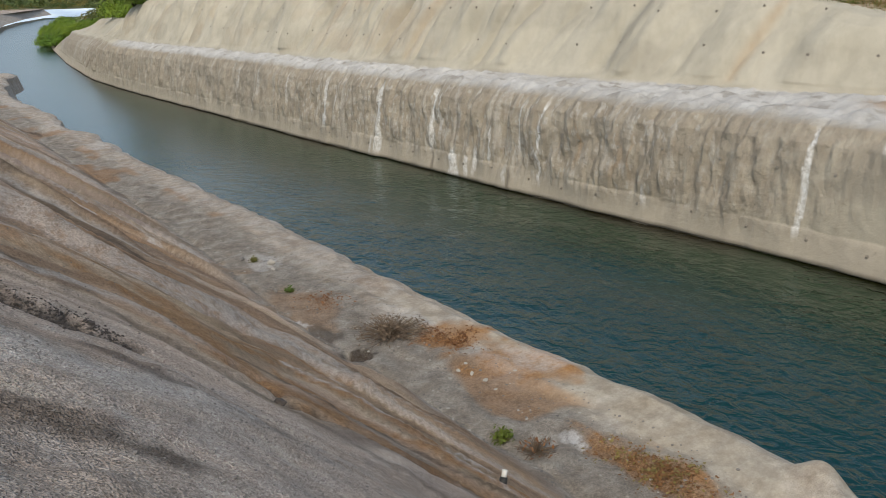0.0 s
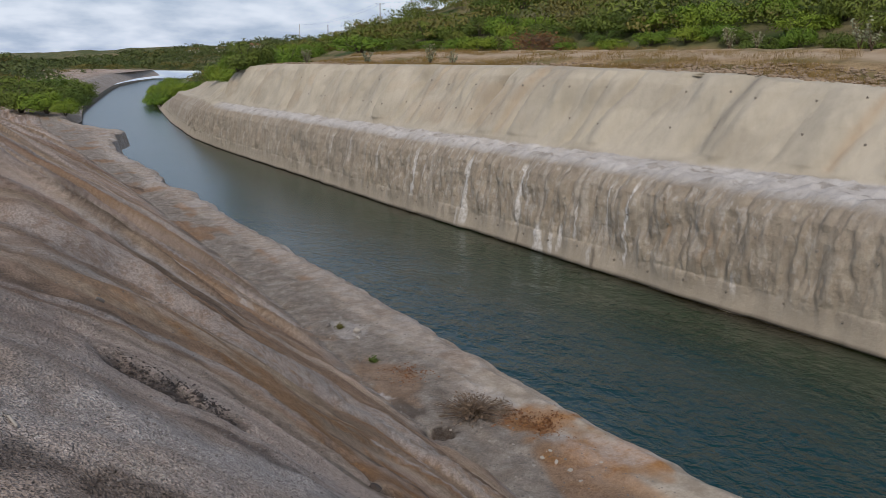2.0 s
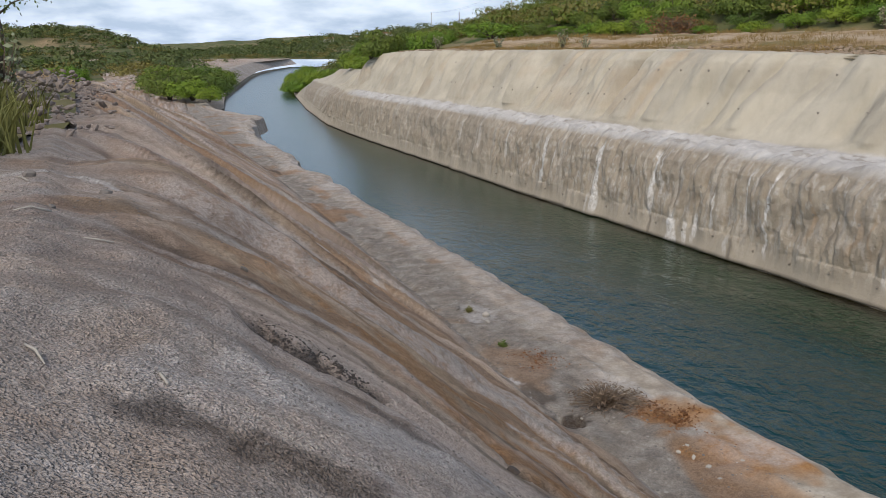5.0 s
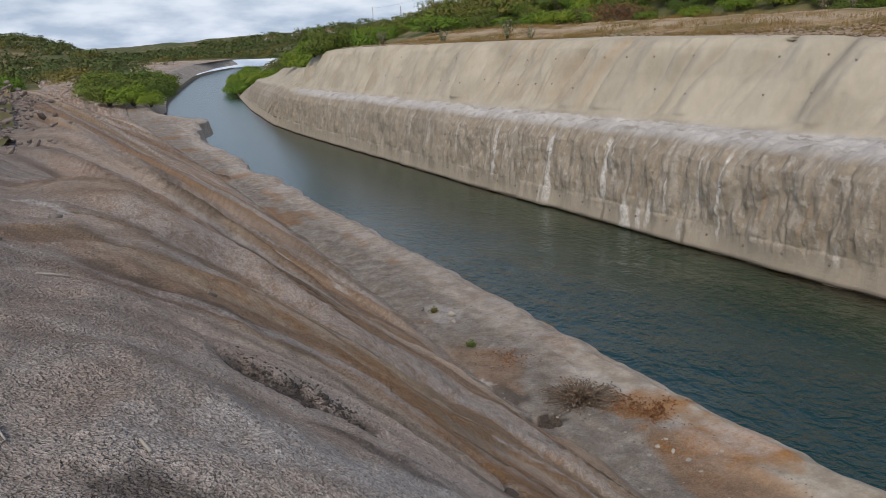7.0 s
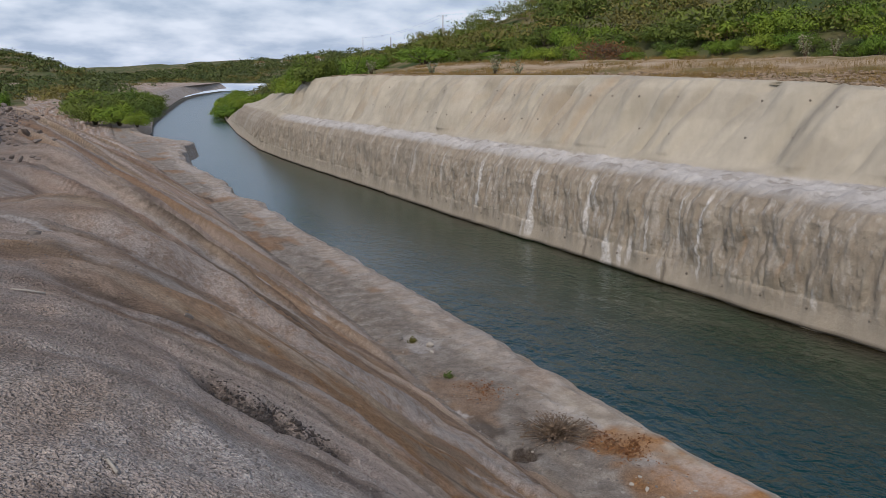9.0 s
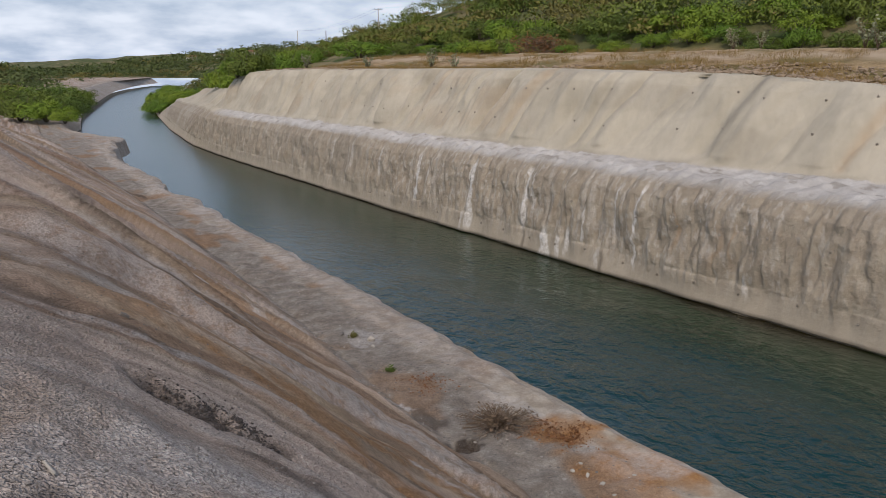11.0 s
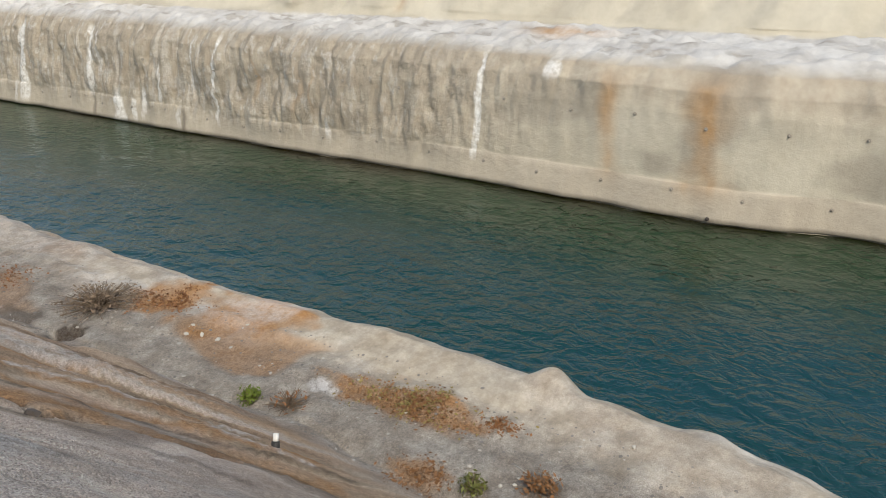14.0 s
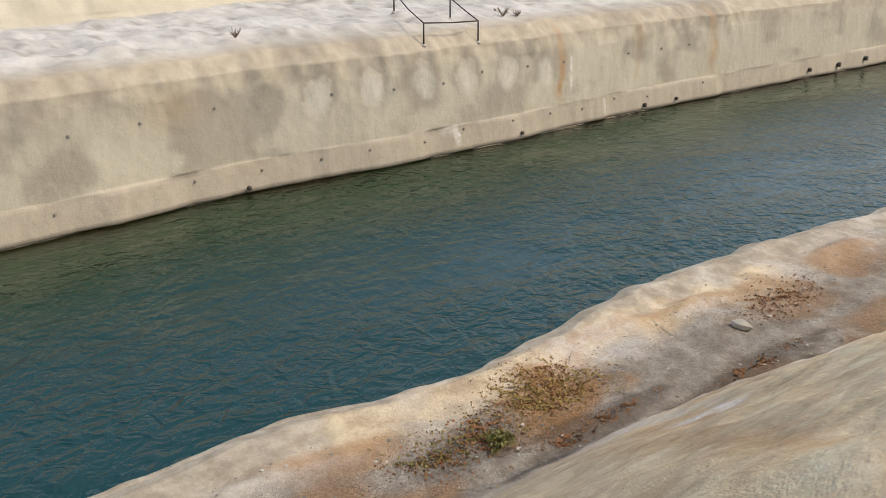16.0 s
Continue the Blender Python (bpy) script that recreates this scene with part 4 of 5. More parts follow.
M_BOLT = plain("bolt_steel", (0.30, 0.26, 0.21), 0.5, 0.2, 40)
M_PIPE = plain("white_plastic", (0.75, 0.73, 0.68), 0.45, 0.08, 20)
M_PIPE_DARK = plain("black_plastic", (0.03, 0.028, 0.026), 0.6, 0.2, 20)
M_POLE = plain("concrete_pole", (0.52, 0.50, 0.46), 0.8, 0.12, 3)
M_WOODPOLE = plain("wooden_pole", (0.22, 0.15, 0.10), 0.85, 0.25, 5)
M_WIRE = plain("wire_metal", (0.25, 0.25, 0.25), 0.5, 0.1, 5)
M_PAINT = plain("white_wall_paint", (0.75, 0.73, 0.70), 0.8, 0.06, 1)
M_ROOF = plain("clay_roof_tile", (0.38, 0.17, 0.10), 0.85, 0.25, 2)


def mesh_from(name, verts, faces, material, smooth=False):
    me = bpy.data.meshes.new(name)
    me.from_pydata([tuple(map(float, v)) for v in verts], [], [tuple(map(int, f)) for f in faces])
    me.materials.append(material)
    if smooth:
        me.polygons.foreach_set("use_smooth", np.ones(len(me.polygons), dtype=bool))
    me.update()
    return me


def part(name, data, parent, label="", matrix=None):
    ob = new(name, data)
    ob.parent = parent
    if matrix is not None:
        ob.matrix_basis = matrix
    return tagged(ob, label)


def empty(name, m):
    ob = new(name)
    ob.empty_display_size = 0.2
    ob.matrix_basis = m
    return ob


def tube(path, radii, sides=6):
    """Points and faces of a tapered tube along a path."""
    path = [Vector(p) for p in path]
    verts, faces = [], []
    for i, p in enumerate(path):
        d = (path[min(i + 1, len(path) - 1)] - path[max(i - 1, 0)]).normalized()
        side = d.orthogonal().normalized()
        up = d.cross(side)
        for k in range(sides):
            a = 2 * math.pi * k / sides
            verts.append(p + (side * math.cos(a) + up * math.sin(a)) * radii[i])
    for i in range(len(path) - 1):
        for k in range(sides):
            a, b = i * sides + k, i * sides + (k + 1) % sides
            faces.append((a, b, b + sides, a + sides))
    faces.append(tuple(range(sides))[::-1])
    faces.append(tuple(range((len(path) - 1) * sides, len(path) * sides)))
    return verts, faces


def join(*shapes):
    verts, faces = [], []
    for v, f in shapes:
        o = len(verts)
        verts += list(v)
        faces += [tuple(i + o for i in face) for face in f]
    return verts, faces


def rough_stone(rng, flat=0.7):
    """One broken stone, about 1 across."""
    bm = bmesh.new()
    bmesh.ops.create_icosphere(bm, subdivisions=1, radius=0.5)
    for v in bm.verts:
        v.co *= 0.72 + 0.5 * rng.random()
        v.co.z *= flat
        v.co.x *= 1.15
    verts = [v.co.copy() for v in bm.verts]
    faces = [tuple(v.index for v in f.verts) for f in bm.faces]
    bm.free()
    return verts, faces


STONES = [rough_stone(random.Random(700 + i), 0.45 + 0.1 * (i % 4)) for i in range(8)]


def quads_mesh(name, centres, normals, sizes, material, rng, stretch=1.0, shade=None):
    """Many small leaves: bent quads at the centres, facing the normals."""
    n = len(centres)
    r = rng.normal(size=(n, 3))
    if shade is not None:
        normals = np.where((normals * shade).sum(1, keepdims=True) < 0, -normals, normals)
    t = np.cross(normals, r)
    t /= np.linalg.norm(t, axis=1, keepdims=True) + 1e-9
    u = np.cross(normals, t)
    s = sizes[:, None]
    corners = [centres - t * s * stretch, centres - u * s * 0.5 + normals * s * 0.12, centres + t * s * stretch, centres + u * s * 0.5 + normals * s * 0.12]
    V = np.stack(corners, 1).reshape(-1, 3)
    me = bpy.data.meshes.new(name)
    me.vertices.add(4 * n)
    me.vertices.foreach_set("co", V.astype(np.float32).ravel())
    me.loops.add(4 * n)
    me.loops.foreach_set("vertex_index", np.arange(4 * n, dtype=np.int32))
    me.polygons.add(n)
    me.polygons.foreach_set("loop_start", np.arange(0, 4 * n, 4, dtype=np.int32))
    me.update(calc_edges=True)
    if shade is not None:
        me.polygons.foreach_set("use_smooth", np.ones(n, dtype=bool))
        me.normals_split_custom_set_from_vertices(np.repeat(shade, 4, axis=0).tolist())
    me.materials.append(material)
    return me


def crown_points(rng, count, blobs, spread=1.0, height=1.0, flat=0.75):
    """Leaf places on many small clumps that make up a dome about 1 high and 2 wide."""
    a = rng.random(blobs) * 2 * math.pi
    rad = np.sqrt(rng.random(blobs)) * 0.78
    cz = 0.10 + 0.68 * rng.random(blobs) * (1 - 0.6 * rad)
    C = np.stack([np.cos(a) * rad, np.sin(a) * rad, cz], 1)
    R = 0.18 + 0.22 * rng.random(blobs)
    which = rng.integers(0, blobs, count)
    d = rng.normal(size=(count, 3))
    d /= np.linalg.norm(d, axis=1, keepdims=True)
    d[:, 2] = np.where(d[:, 2] < -0.35, -d[:, 2], d[:, 2])
    p = C[which] + d * (R[which] * (0.55 + 0.55 * rng.random(count)))[:, None] * (1, 1, flat)
    p[:, 2] = np.maximum(p[:, 2], 0.02)
    nrm = d + 0.4 * rng.normal(size=(count, 3)) + (0, 0, 0.3)
    nrm /= np.linalg.norm(nrm, axis=1, keepdims=True)
    out = d * 0.75 + p * (0.6, 0.6, 0.5) + (0, 0, 0.15) + 0.15 * rng.normal(size=(count, 3))
    out /= np.linalg.norm(out, axis=1, keepdims=True)
    return p * (spread, spread, height), nrm, out


def bush_model(seed, leaves, leaf, material, at, label, category="bush", name="bush", stems=6):
    rng = np.random.default_rng(seed)
    root = empty(name, at)
    shapes = []
    for k in range(stems):
        a = 2 * math.pi * (k + rng.random() * 0.6) / stems
        r1 = 0.35 + 0.35 * rng.random()
        top = 0.55 + 0.25 * rng.random()
        path = [(0.03 * math.cos(a), 0.03 * math.sin(a), -0.05), (r1 * 0.35 * math.cos(a), r1 * 0.35 * math.sin(a), top * 0.4), (r1 * math.cos(a + 0.3), r1 * math.sin(a + 0.3), top)]
        shapes.append(tube(path, (0.028, 0.018, 0.006), 5))
    part("trunk", mesh_from("bush_trunk", *join(*shapes), M_BARK, True), root)
    p, nrm, out = crown_points(rng, leaves, 30)
    part("crown", quads_mesh("bush_crown", p, nrm, leaf * (0.6 + 0.8 * rng.random(leaves)), material, rng, 1.0, out), root)
    return tagged(root, label, category)


def ground_z(x, y):
    x, y = np.atleast_1d(np.asarray(x, float)), np.atleast_1d(np.asarray(y, float))
    return land_height(x, y)


def surface_of(ob):
    me = ob.data
    co = np.empty(len(me.vertices) * 3, dtype=np.float32)
    me.vertices.foreach_get("co", co)
    vi = np.empty(len(me.loops), dtype=np.int32)
    me.loops.foreach_get("vertex_index", vi)
    return BVHTree.FromPolygons(co.reshape(-1, 3).tolist(), vi.reshape(-1, 4).tolist())


NEAR_TREE, FAR_TREE = surface_of(near_bank), surface_of(far_bank)


def near_ground(x, y):
    """Height and slope of the near bank's own sheet."""
    place, normal, _, _ = NEAR_TREE.ray_cast(Vector((x, y, 30)), Vector((0, 0, -1)))
    if place is None:
        return float(ground_z(x, y)[0]), Vector((0, 0, 1))
    return place.z, normal if normal.z > 0 else -normal


def far_ground(x, y):
    place, _, _, _ = FAR_TREE.ray_cast(Vector((x, y, 40)), Vector((0, 0, -1)))
    return place.z if place is not None else float(ground_z(x, y)[0])


# ---- bushes and trees ----
rnd = random.Random(11)
G_HILL, G_LEFT, G_BANK = "bushes along the foot of the hill", "bushes on the scrub plain", "bushes on the canal banks"
L_GREEN = "dense bright green leafy bush on dry ground"
L_DARK = "dark green rounded thorn bush on dry ground"
L_OLIVE = "half-dry olive brown scrub bush with bare twigs"
models = [bush_model(1, 5000, 0.034, M_LEAF_BRIGHT, pose(60, 60, 0), L_GREEN), bush_model(2, 5000, 0.034, M_LEAF, pose(60, 64, 0), L_DARK),
          bush_model(3, 5000, 0.034, M_LEAF_DRY, pose(60, 68, 0), L_OLIVE), bush_model(4, 5000, 0.034, M_LEAF_BRIGHT, pose(60, 72, 0), L_GREEN),
          bush_model(5, 5000, 0.034, M_LEAF, pose(60, 76, 0), L_DARK)]
used = [False] * len(models)


def plant(k, x, y, wide, high, group, z=None):
    z = float(ground_z(x, y)[0]) - 0.1 if z is None else z
    m = Matrix.Translation((x, y, z)) @ pose(0, 0, 0, 0, 0, rnd.uniform(0, 360)) @ Matrix.Diagonal((wide / 2, wide / 2 * rnd.uniform(0.85, 1.15), high, 1))
    if used[k]:
        ob = copy_thing(models[k], Matrix.Identity(4))
    else:
        ob, used[k] = models[k], True
    ob.matrix_basis = m
    return tagged(ob, group=group)


def far_x(y):
    return float(table(FAR_Y, FAR_X, np.array([float(y)]))[0])


# along the foot of the hill
y = 14.0
while y < 108:
    near_row = rnd.uniform(25.5, 29)
    plant(rnd.choice((0, 1, 2, 3, 4)), far_x(y) + near_row, y, rnd.uniform(2.6, 5.0), rnd.uniform(1.2, 2.6), G_HILL)
    plant(rnd.choice((0, 1, 3, 4)), far_x(y) + near_row + rnd.uniform(3, 7), y + rnd.uniform(-1, 1), rnd.uniform(4.0, 6.5), rnd.uniform(2.0, 3.6), G_HILL)
    y += rnd.uniform(2.2, 4.2)
plant(1, 74, 110, 8.0, 5.6, G_HILL)
plant(4, 77, 106, 7.0, 5.0, G_HILL)
# on the far bank past the end of the upper wall
for _ in range(44):
    yy = rnd.uniform(104, 215)
    off = 9.5
    if yy > 185:
        off = 6
    plant(rnd.choice((0, 3, 0, 1)), far_x(yy) + max(off, 4) + rnd.uniform(-2, 14) - (3 if yy < 120 else 0), yy, rnd.uniform(5, 9), rnd.uniform(3.0, 4.8), G_BANK)
for yy in (193, 199, 205, 212, 220, 230, 242, 256, 272, 290):
    for off in (0.8, 4.5):
        px = far_x(yy) + off
        plant(rnd.choice((0, 3)), px, yy, rnd.uniform(6, 8), 3.6, G_BANK, far_ground(px, yy) - 0.2)
# the clump that hides the end of the near bench
for bx, by, w, h in ((12.0, 103, 6, 3.0), (9.8, 106, 6, 3.4), (12.5, 111, 7, 3.6), (14.5, 118, 7, 3.6), (10.5, 121, 8, 4.0), (16.0, 128, 8, 3.8), (12.0, 131, 9, 4.2), (18.0, 140, 8, 4.0), (13.2, 98, 4, 1.8), (14.8, 106, 5, 2.6), (16.0, 114, 5, 2.8), (17.8, 123, 6, 3.0), (19.5, 133, 6, 3.2), (21.0, 143, 6, 3.2)):
    plant(rnd.choice((0, 1, 4)), bx, by, w, h, G_BANK)
# on the plain
for _ in range(40):
    yy = rnd.uniform(105, 330)
    xx = rnd.uniform(-0.24 * yy - 8, -2 + 0.06 * yy)
    if abs(xx - 0.045 * yy) < 6 and yy < 170:
        continue
    plant(rnd.choice((0, 1, 2, 4, 1)), xx, yy, rnd.uniform(4, 8), rnd.uniform(2.0, 4.2), G_LEFT)
# beside the rubble on the crest
for bx, by, w, h, k in ((-4.2, 17.0, 4.6, 2.6, 1), (-6.5, 20.0, 5.0, 3.0, 0), (-3.2, 22.5, 3.6, 2.2, 4), (-4.6, 28.0, 5.0, 2.6, 1), (-4.8, 36.0, 4.0, 1.6, 4), (-8.5, 34.0, 6.0, 3.0, 0)):
    plant(k, bx, by, w, h, "bushes beside the rubble on the crest")


def scrub(name, label, spots, seed, material, per, leaf):
    """A far wood: clumps of leaves too many to count."""
    rng = np.random.default_rng(seed)
    P, N, S, D = [], [], [], []
    for x, y, z, wide, high in spots:
        p, nrm, out = crown_points(rng, per, 9)
        D.append(out)
        P.append(p * (wide / 2, wide / 2, high) + (x, y, z - 0.15))
        N.append(nrm)
        S.append(leaf * (0.6 + 0.8 * rng.random(per)) * wide)
    P, N, S, D = (np.concatenate(v) for v in (P, N, S, D))
    return tagged(new(name, quads_mesh(name, P, N, S, material, rng, 1.0, D)), label, "scrub", kind="stuff")


def spots_in(seed, count, pick, wide, high):
    rng = np.random.default_rng(seed)
    out = []
    while len(out) < count:
        x, y = pick(rng)
        w = rng.uniform(*wide) * (1 + math.hypot(x, y) / 500)
        out.append((x, y, float(ground_z(x, y)[0]), w, rng.uniform(*high) * w / sum(wide) * 2))
    return out


def pick_hill(rng):
    y = rng.uniform(10, 190) if rng.random() < 0.65 else rng.uniform(150, 420)
    return far_x(y) + 31 + 260 * rng.random() ** 1.5, y


def pick_plain(rng):
    r, a = 190 + 800 * rng.random() ** 1.4, radians(rng.uniform(-14, 26))
    x, y = r * math.sin(a), r * math.cos(a)
    if y < 520 and table(EDGE_Y, EDGE_X, np.array([y]))[0] - 9 < x < far_x(y) + 10:
        return -0.1 * y - 10, y
    return x, y


scrub("hill_scrub", "olive and green thorn scrub covering the hillside", spots_in(21, 640, pick_hill, (5, 9), (2.0, 3.6)), 31, M_LEAF, 400, 0.019)
scrub("hill_scrub_dry", "half-dry brownish scrub covering the hillside", spots_in(22, 640, pick_hill, (5, 9), (1.8, 3.2)), 32, M_LEAF_DRY, 380, 0.019)
scrub("plain_scrub", "low green scrub covering the distant plain", spots_in(23, 420, pick_plain, (4, 8), (1.8, 3.2)), 33, M_LEAF_FAR, 300, 0.025)
def pick_ridge(rng):
    r, a = 260 + 950 * rng.random() ** 0.9, radians(rng.uniform(-14, 22))
    return pick_plain(rng) if r * math.cos(a) < 520 and a > 0.1 else (r * math.sin(a), r * math.cos(a))


scrub("ridge_scrub", "dark green scrub on the low ridges in the distance", spots_in(25, 1300, pick_ridge, (5, 9), (1.8, 3.0)), 35, M_LEAF_FAR, 70, 0.05)
scrub("plain_scrub_dry", "low olive scrub covering the distant plain", spots_in(24, 320, pick_plain, (5, 10), (1.4, 2.6)), 34, M_LEAF_DRY, 260, 0.025)


def thin_tree():
    """A thin-leaved tree whose twigs hang into the sky."""
    root = empty("thorn_tree", pose(-1.7, 24.0, float(ground_z(-1.7, 24.0)[0]) - 0.1))
    rng = np.random.default_rng(77)
    shapes, tips = [], []
    base = [(0, 0, 0), (0.1, 0.0, 1.2), (0.0, 0.1, 2.4), (0.2, 0.1, 3.6)]
    shapes.append(tube(base, (0.10, 0.08, 0.06, 0.03), 7))
    for k in range(13):
        a = rng.random() * 2 * math.pi
        z0 = 1.6 + 1.9 * rng.random()
        ln = 1.0 + 1.3 * rng.random()
        pts = [(0.05, 0.05, z0)]
        for s in (0.35, 0.7, 1.0):
            pts.append((math.cos(a + s * 0.3) * ln * s, math.sin(a + s * 0.3) * ln * s, z0 + 0.75 * s * ln * (1 - 0.45 * s)))
        shapes.append(tube(pts, (0.03, 0.02, 0.012, 0.005), 5))
        for s in range(1, 4):
            for _ in range(26):
                tips.append(np.array(pts[s]) + rng.normal(size=3) * (0.22, 0.22, 0.14))
    part("trunk", mesh_from("thin_tree_trunk", *join(*shapes), M_BARK, True), root)
    P = np.array(tips)
    N = rng.normal(size=P.shape)
    N /= np.linalg.norm(N, axis=1, keepdims=True)
    part("crown", quads_mesh("thin_tree_crown", P, N, 0.05 * (0.6 + rng.random(len(P))), M_LEAF, rng), root)
    tagged(root, "thin-leaved thorn tree with bare grey twigs beside the crest", "tree")


thin_tree()


def pale_shrub(x, y, z, h, seed):
    """Upright shrub with large pale grey-green leaves."""
    root = empty("milkweed_shrub", pose(x, y, z))
    rng = np.random.default_rng(seed)
    shapes, P = [], []
    for k in range(9):
        a, ln = rng.random() * 6.28, h * (0.6 + 0.4 * rng.random())
        tip = np.array((math.cos(a) * 0.28 * h, math.sin(a) * 0.28 * h, ln))
        shapes.append(tube([(0, 0, -0.05), tuple(tip * (0.4, 0.4, 0.5)), tuple(tip)], (0.022 * h, 0.014 * h, 0.006 * h), 5))
        for s in np.linspace(0.35, 1.0, 8):
            for _ in range(2):
                P.append(tip * (s, s, s) + rng.normal(size=3) * 0.05 * h)
    part("stem", mesh_from("shrub_stem", *join(*shapes), M_TWIG, True), root)
    P = np.array(P)
    N = rng.normal(size=P.shape) + (0, 0, 0.6)
    N /= np.linalg.norm(N, axis=1, keepdims=True)
    part("foliage", quads_mesh("shrub_foliage", P, N, 0.075 * h * (0.7 + 0.6 * rng.random(len(P))), M_LEAF_PALE, rng, 0.8), root)
    tagged(root, "upright shrub with large pale grey-green leaves", "shrub", "pale shrubs")


for k, (sx, sy, h) in enumerate(((-1.7, 15.5, 1.5), (-2.3, 14.2, 1.7), (-1.2, 17.2, 1.2), (-2.8, 15.8, 1.6))):
    pale_shrub(sx, sy, float(ground_z(sx, sy)[0]), h, 900 + k)
for k, (sy, off, h) in enumerate(((78, 9, 1.6), (66, 9.5, 1.8), (62, 9.5, 1.4), (44, 22, 1.6), (42, 22.5, 1.3), (33, 21, 1.8), (31.5, 20, 1.5), (26.5, 20, 1.6), (92, 8, 1.8))):
    sx = far_x(sy) + off
    pale_shrub(sx, sy, float(ground_z(sx, sy)[0]), h, 920 + k)


def tufts(name, label, spots, seed, material, blades, tall, category="grass"):
    """Grass of thin blades."""
    rng = np.random.default_rng(seed)
    V, F = [], []
    for x, y, z, r in spots:
        for _ in range(blades):
            a, d = rng.random() * 6.28, r * math.sqrt(rng.random())
            bx, by = x + math.cos(a) * d, y + math.sin(a) * d
            h = tall * (0.5 + rng.random())
            lx, ly = rng.normal() * 0.35 * h, rng.normal() * 0.35 * h
            w = 0.012 * (0.6 + rng.random()) * max(1.0, tall * 2)
            o = len(V)
            V += [(bx - w, by, z - 0.02), (bx + w, by + w, z - 0.02), (bx + lx * 0.5 + w * 0.6, by + ly * 0.5, z + h * 0.6), (bx + lx * 0.5 - w * 0.6, by + ly * 0.5, z + h * 0.6), (bx + lx, by + ly, z + h)]
            F += [(o, o + 1, o + 2, o + 3), (o + 3, o + 2, o + 4)]
    return tagged(new(name, mesh_from(name, V, F, material)), label, category, kind="stuff")


rng_g = np.random.default_rng(5)
spots = []
for _ in range(150):
    gx, gy = rng_g.uniform(-4.5, -0.75), rng_g.uniform(8.2, 14.5)
    if gx > -0.9 + 0.12 * (gy - 8):
        continue
    spots.append((gx, gy, float(ground_z(gx, gy)[0]) + 0.05, 0.35))
tufts("dry_grass_crest", "straw and olive dry grass beside the rubble", spots, 6, M_LEAF_DRY, 45, 0.42)
spots = []
for _ in range(900):
    gy = rng_g.uniform(8, 100)
    xr = 8.2 + rng_g.random() ** 2 * 16
    if gy < 24:
        xr = 8.0 + rng_g.random() ** 1.5 * 10
    elif fbm(np.array(gy * 0.12), np.array(xr * 0.3), 2, 77) < -0.05:
        continue
    gx = far_x(gy) + xr + float(table(BACK_Y, BACK_X, np.array([gy]))[0] - far_x(gy) - 3.4)
    spots.append((gx, gy, float(ground_z(gx, gy)[0]), 0.7))
tufts("verge_grass", "olive and straw grass on the gravel verge", spots, 7, M_GRASS_DRY, 44, 0.32)

spots = []
for _ in range(170):
    gy = rng_g.uniform(6, 21)
    gx = max(float(table(BACK_Y, BACK_X, np.array([gy]))[0]) + 3.5, far_x(gy) + 4.5) + 0.35 + 4.5 * rng_g.random()
    spots.append((gx, gy, float(ground_z(gx, gy)[0]), 0.6))
tufts("verge_weeds", "low green weeds above the sprayed concrete edge", spots, 17, M_LEAF, 60, 0.3)


def stones_mesh(name, label, spots, seed, material, category="gravel"):
    """Loose stones too many to count: spots (x, y, z, size)."""
    rng = random.Random(seed)
    V, F = [], []
    for x, y, z, s in spots:
        sv, sf = STONES[rng.randrange(8)]
        a = rng.uniform(0, 6.28)
        c, d = math.cos(a) * s, math.sin(a) * s
        o = len(V)
        V += [(x + v.x * c - v.y * d, y + v.x * d + v.y * c, z + v.z * s * 0.9) for v in sv]
        F += [tuple(i + o for i in f) for f in sf]
    return tagged(new(name, mesh_from(name, V, F, material)), label, category, kind="stuff")


spots = []
for _ in range(4200):
    gy = rng_g.uniform(12, 100)
    back = float(table(BACK_Y, BACK_X, np.array([gy]))[0])
    gx = max(back + 3.5, far_x(gy) + 4.5) + 0.3 + 6.0 * rng_g.random() ** 1.4
    spots.append((gx, gy, float(ground_z(gx, gy)[0]) + 0.09, 0.10 + 0.32 * rng_g.random() ** 2))
stones_mesh("verge_stones", "loose ochre and pale stones along the gravel verge", spots, 8, M_OCHRE_STONE)


# ---- rubble on the crest ----
def rubble():
    root = empty("rubble_pile", pose(-1.0, 18.0, float(ground_z(-1.0, 18.0)[0])))
    rng = random.Random(41)
    meshes = [mesh_from("rubble_stone", *STONES[i], M_ROCK) for i in range(8)]
    for _ in range(280):
        yy = 11.2 + 24 * rng.random() ** 1.25
        across = rng.gauss(0, 0.55)
        xx = -1.15 + 0.035 * (yy - 11) + across
        heap = max(0.0, 0.55 - across * across * 0.6) * float(ease(10.8, 13, np.array([yy]))[0])
        z, _ = near_ground(xx, yy)
        z = max(z, float(ground_z(xx, yy)[0]))
        s = 0.07 + 0.17 * rng.random() ** 1.8
        m = Matrix.Translation((xx, yy, z + heap * rng.random() + s * 0.15)) @ pose(0, 0, 0, rng.uniform(-40, 40), rng.uniform(-40, 40), rng.uniform(0, 360)) @ Matrix.Diagonal((s, s, s, 1))
        part("stone", rng.choice(meshes), root, "", root.matrix_basis.inverted() @ m)
    tagged(root, "heap of broken reddish grey rubble along the crest", "rubble")


rubble()
spots = []
for _ in range(700):
    yy = 11 + 26 * rng_g.random()
    xx = -1.3 + 0.035 * (yy - 11) + rng_g.normal() * 0.7
    z, _n = near_ground(xx, yy)
    spots.append((xx, yy, max(z, float(ground_z(xx, yy)[0])) + 0.02, rng_g.uniform(0.04, 0.12)))
stones_mesh("rubble_chips", "small chips among the rubble on the crest", spots, 9, M_ROCK)


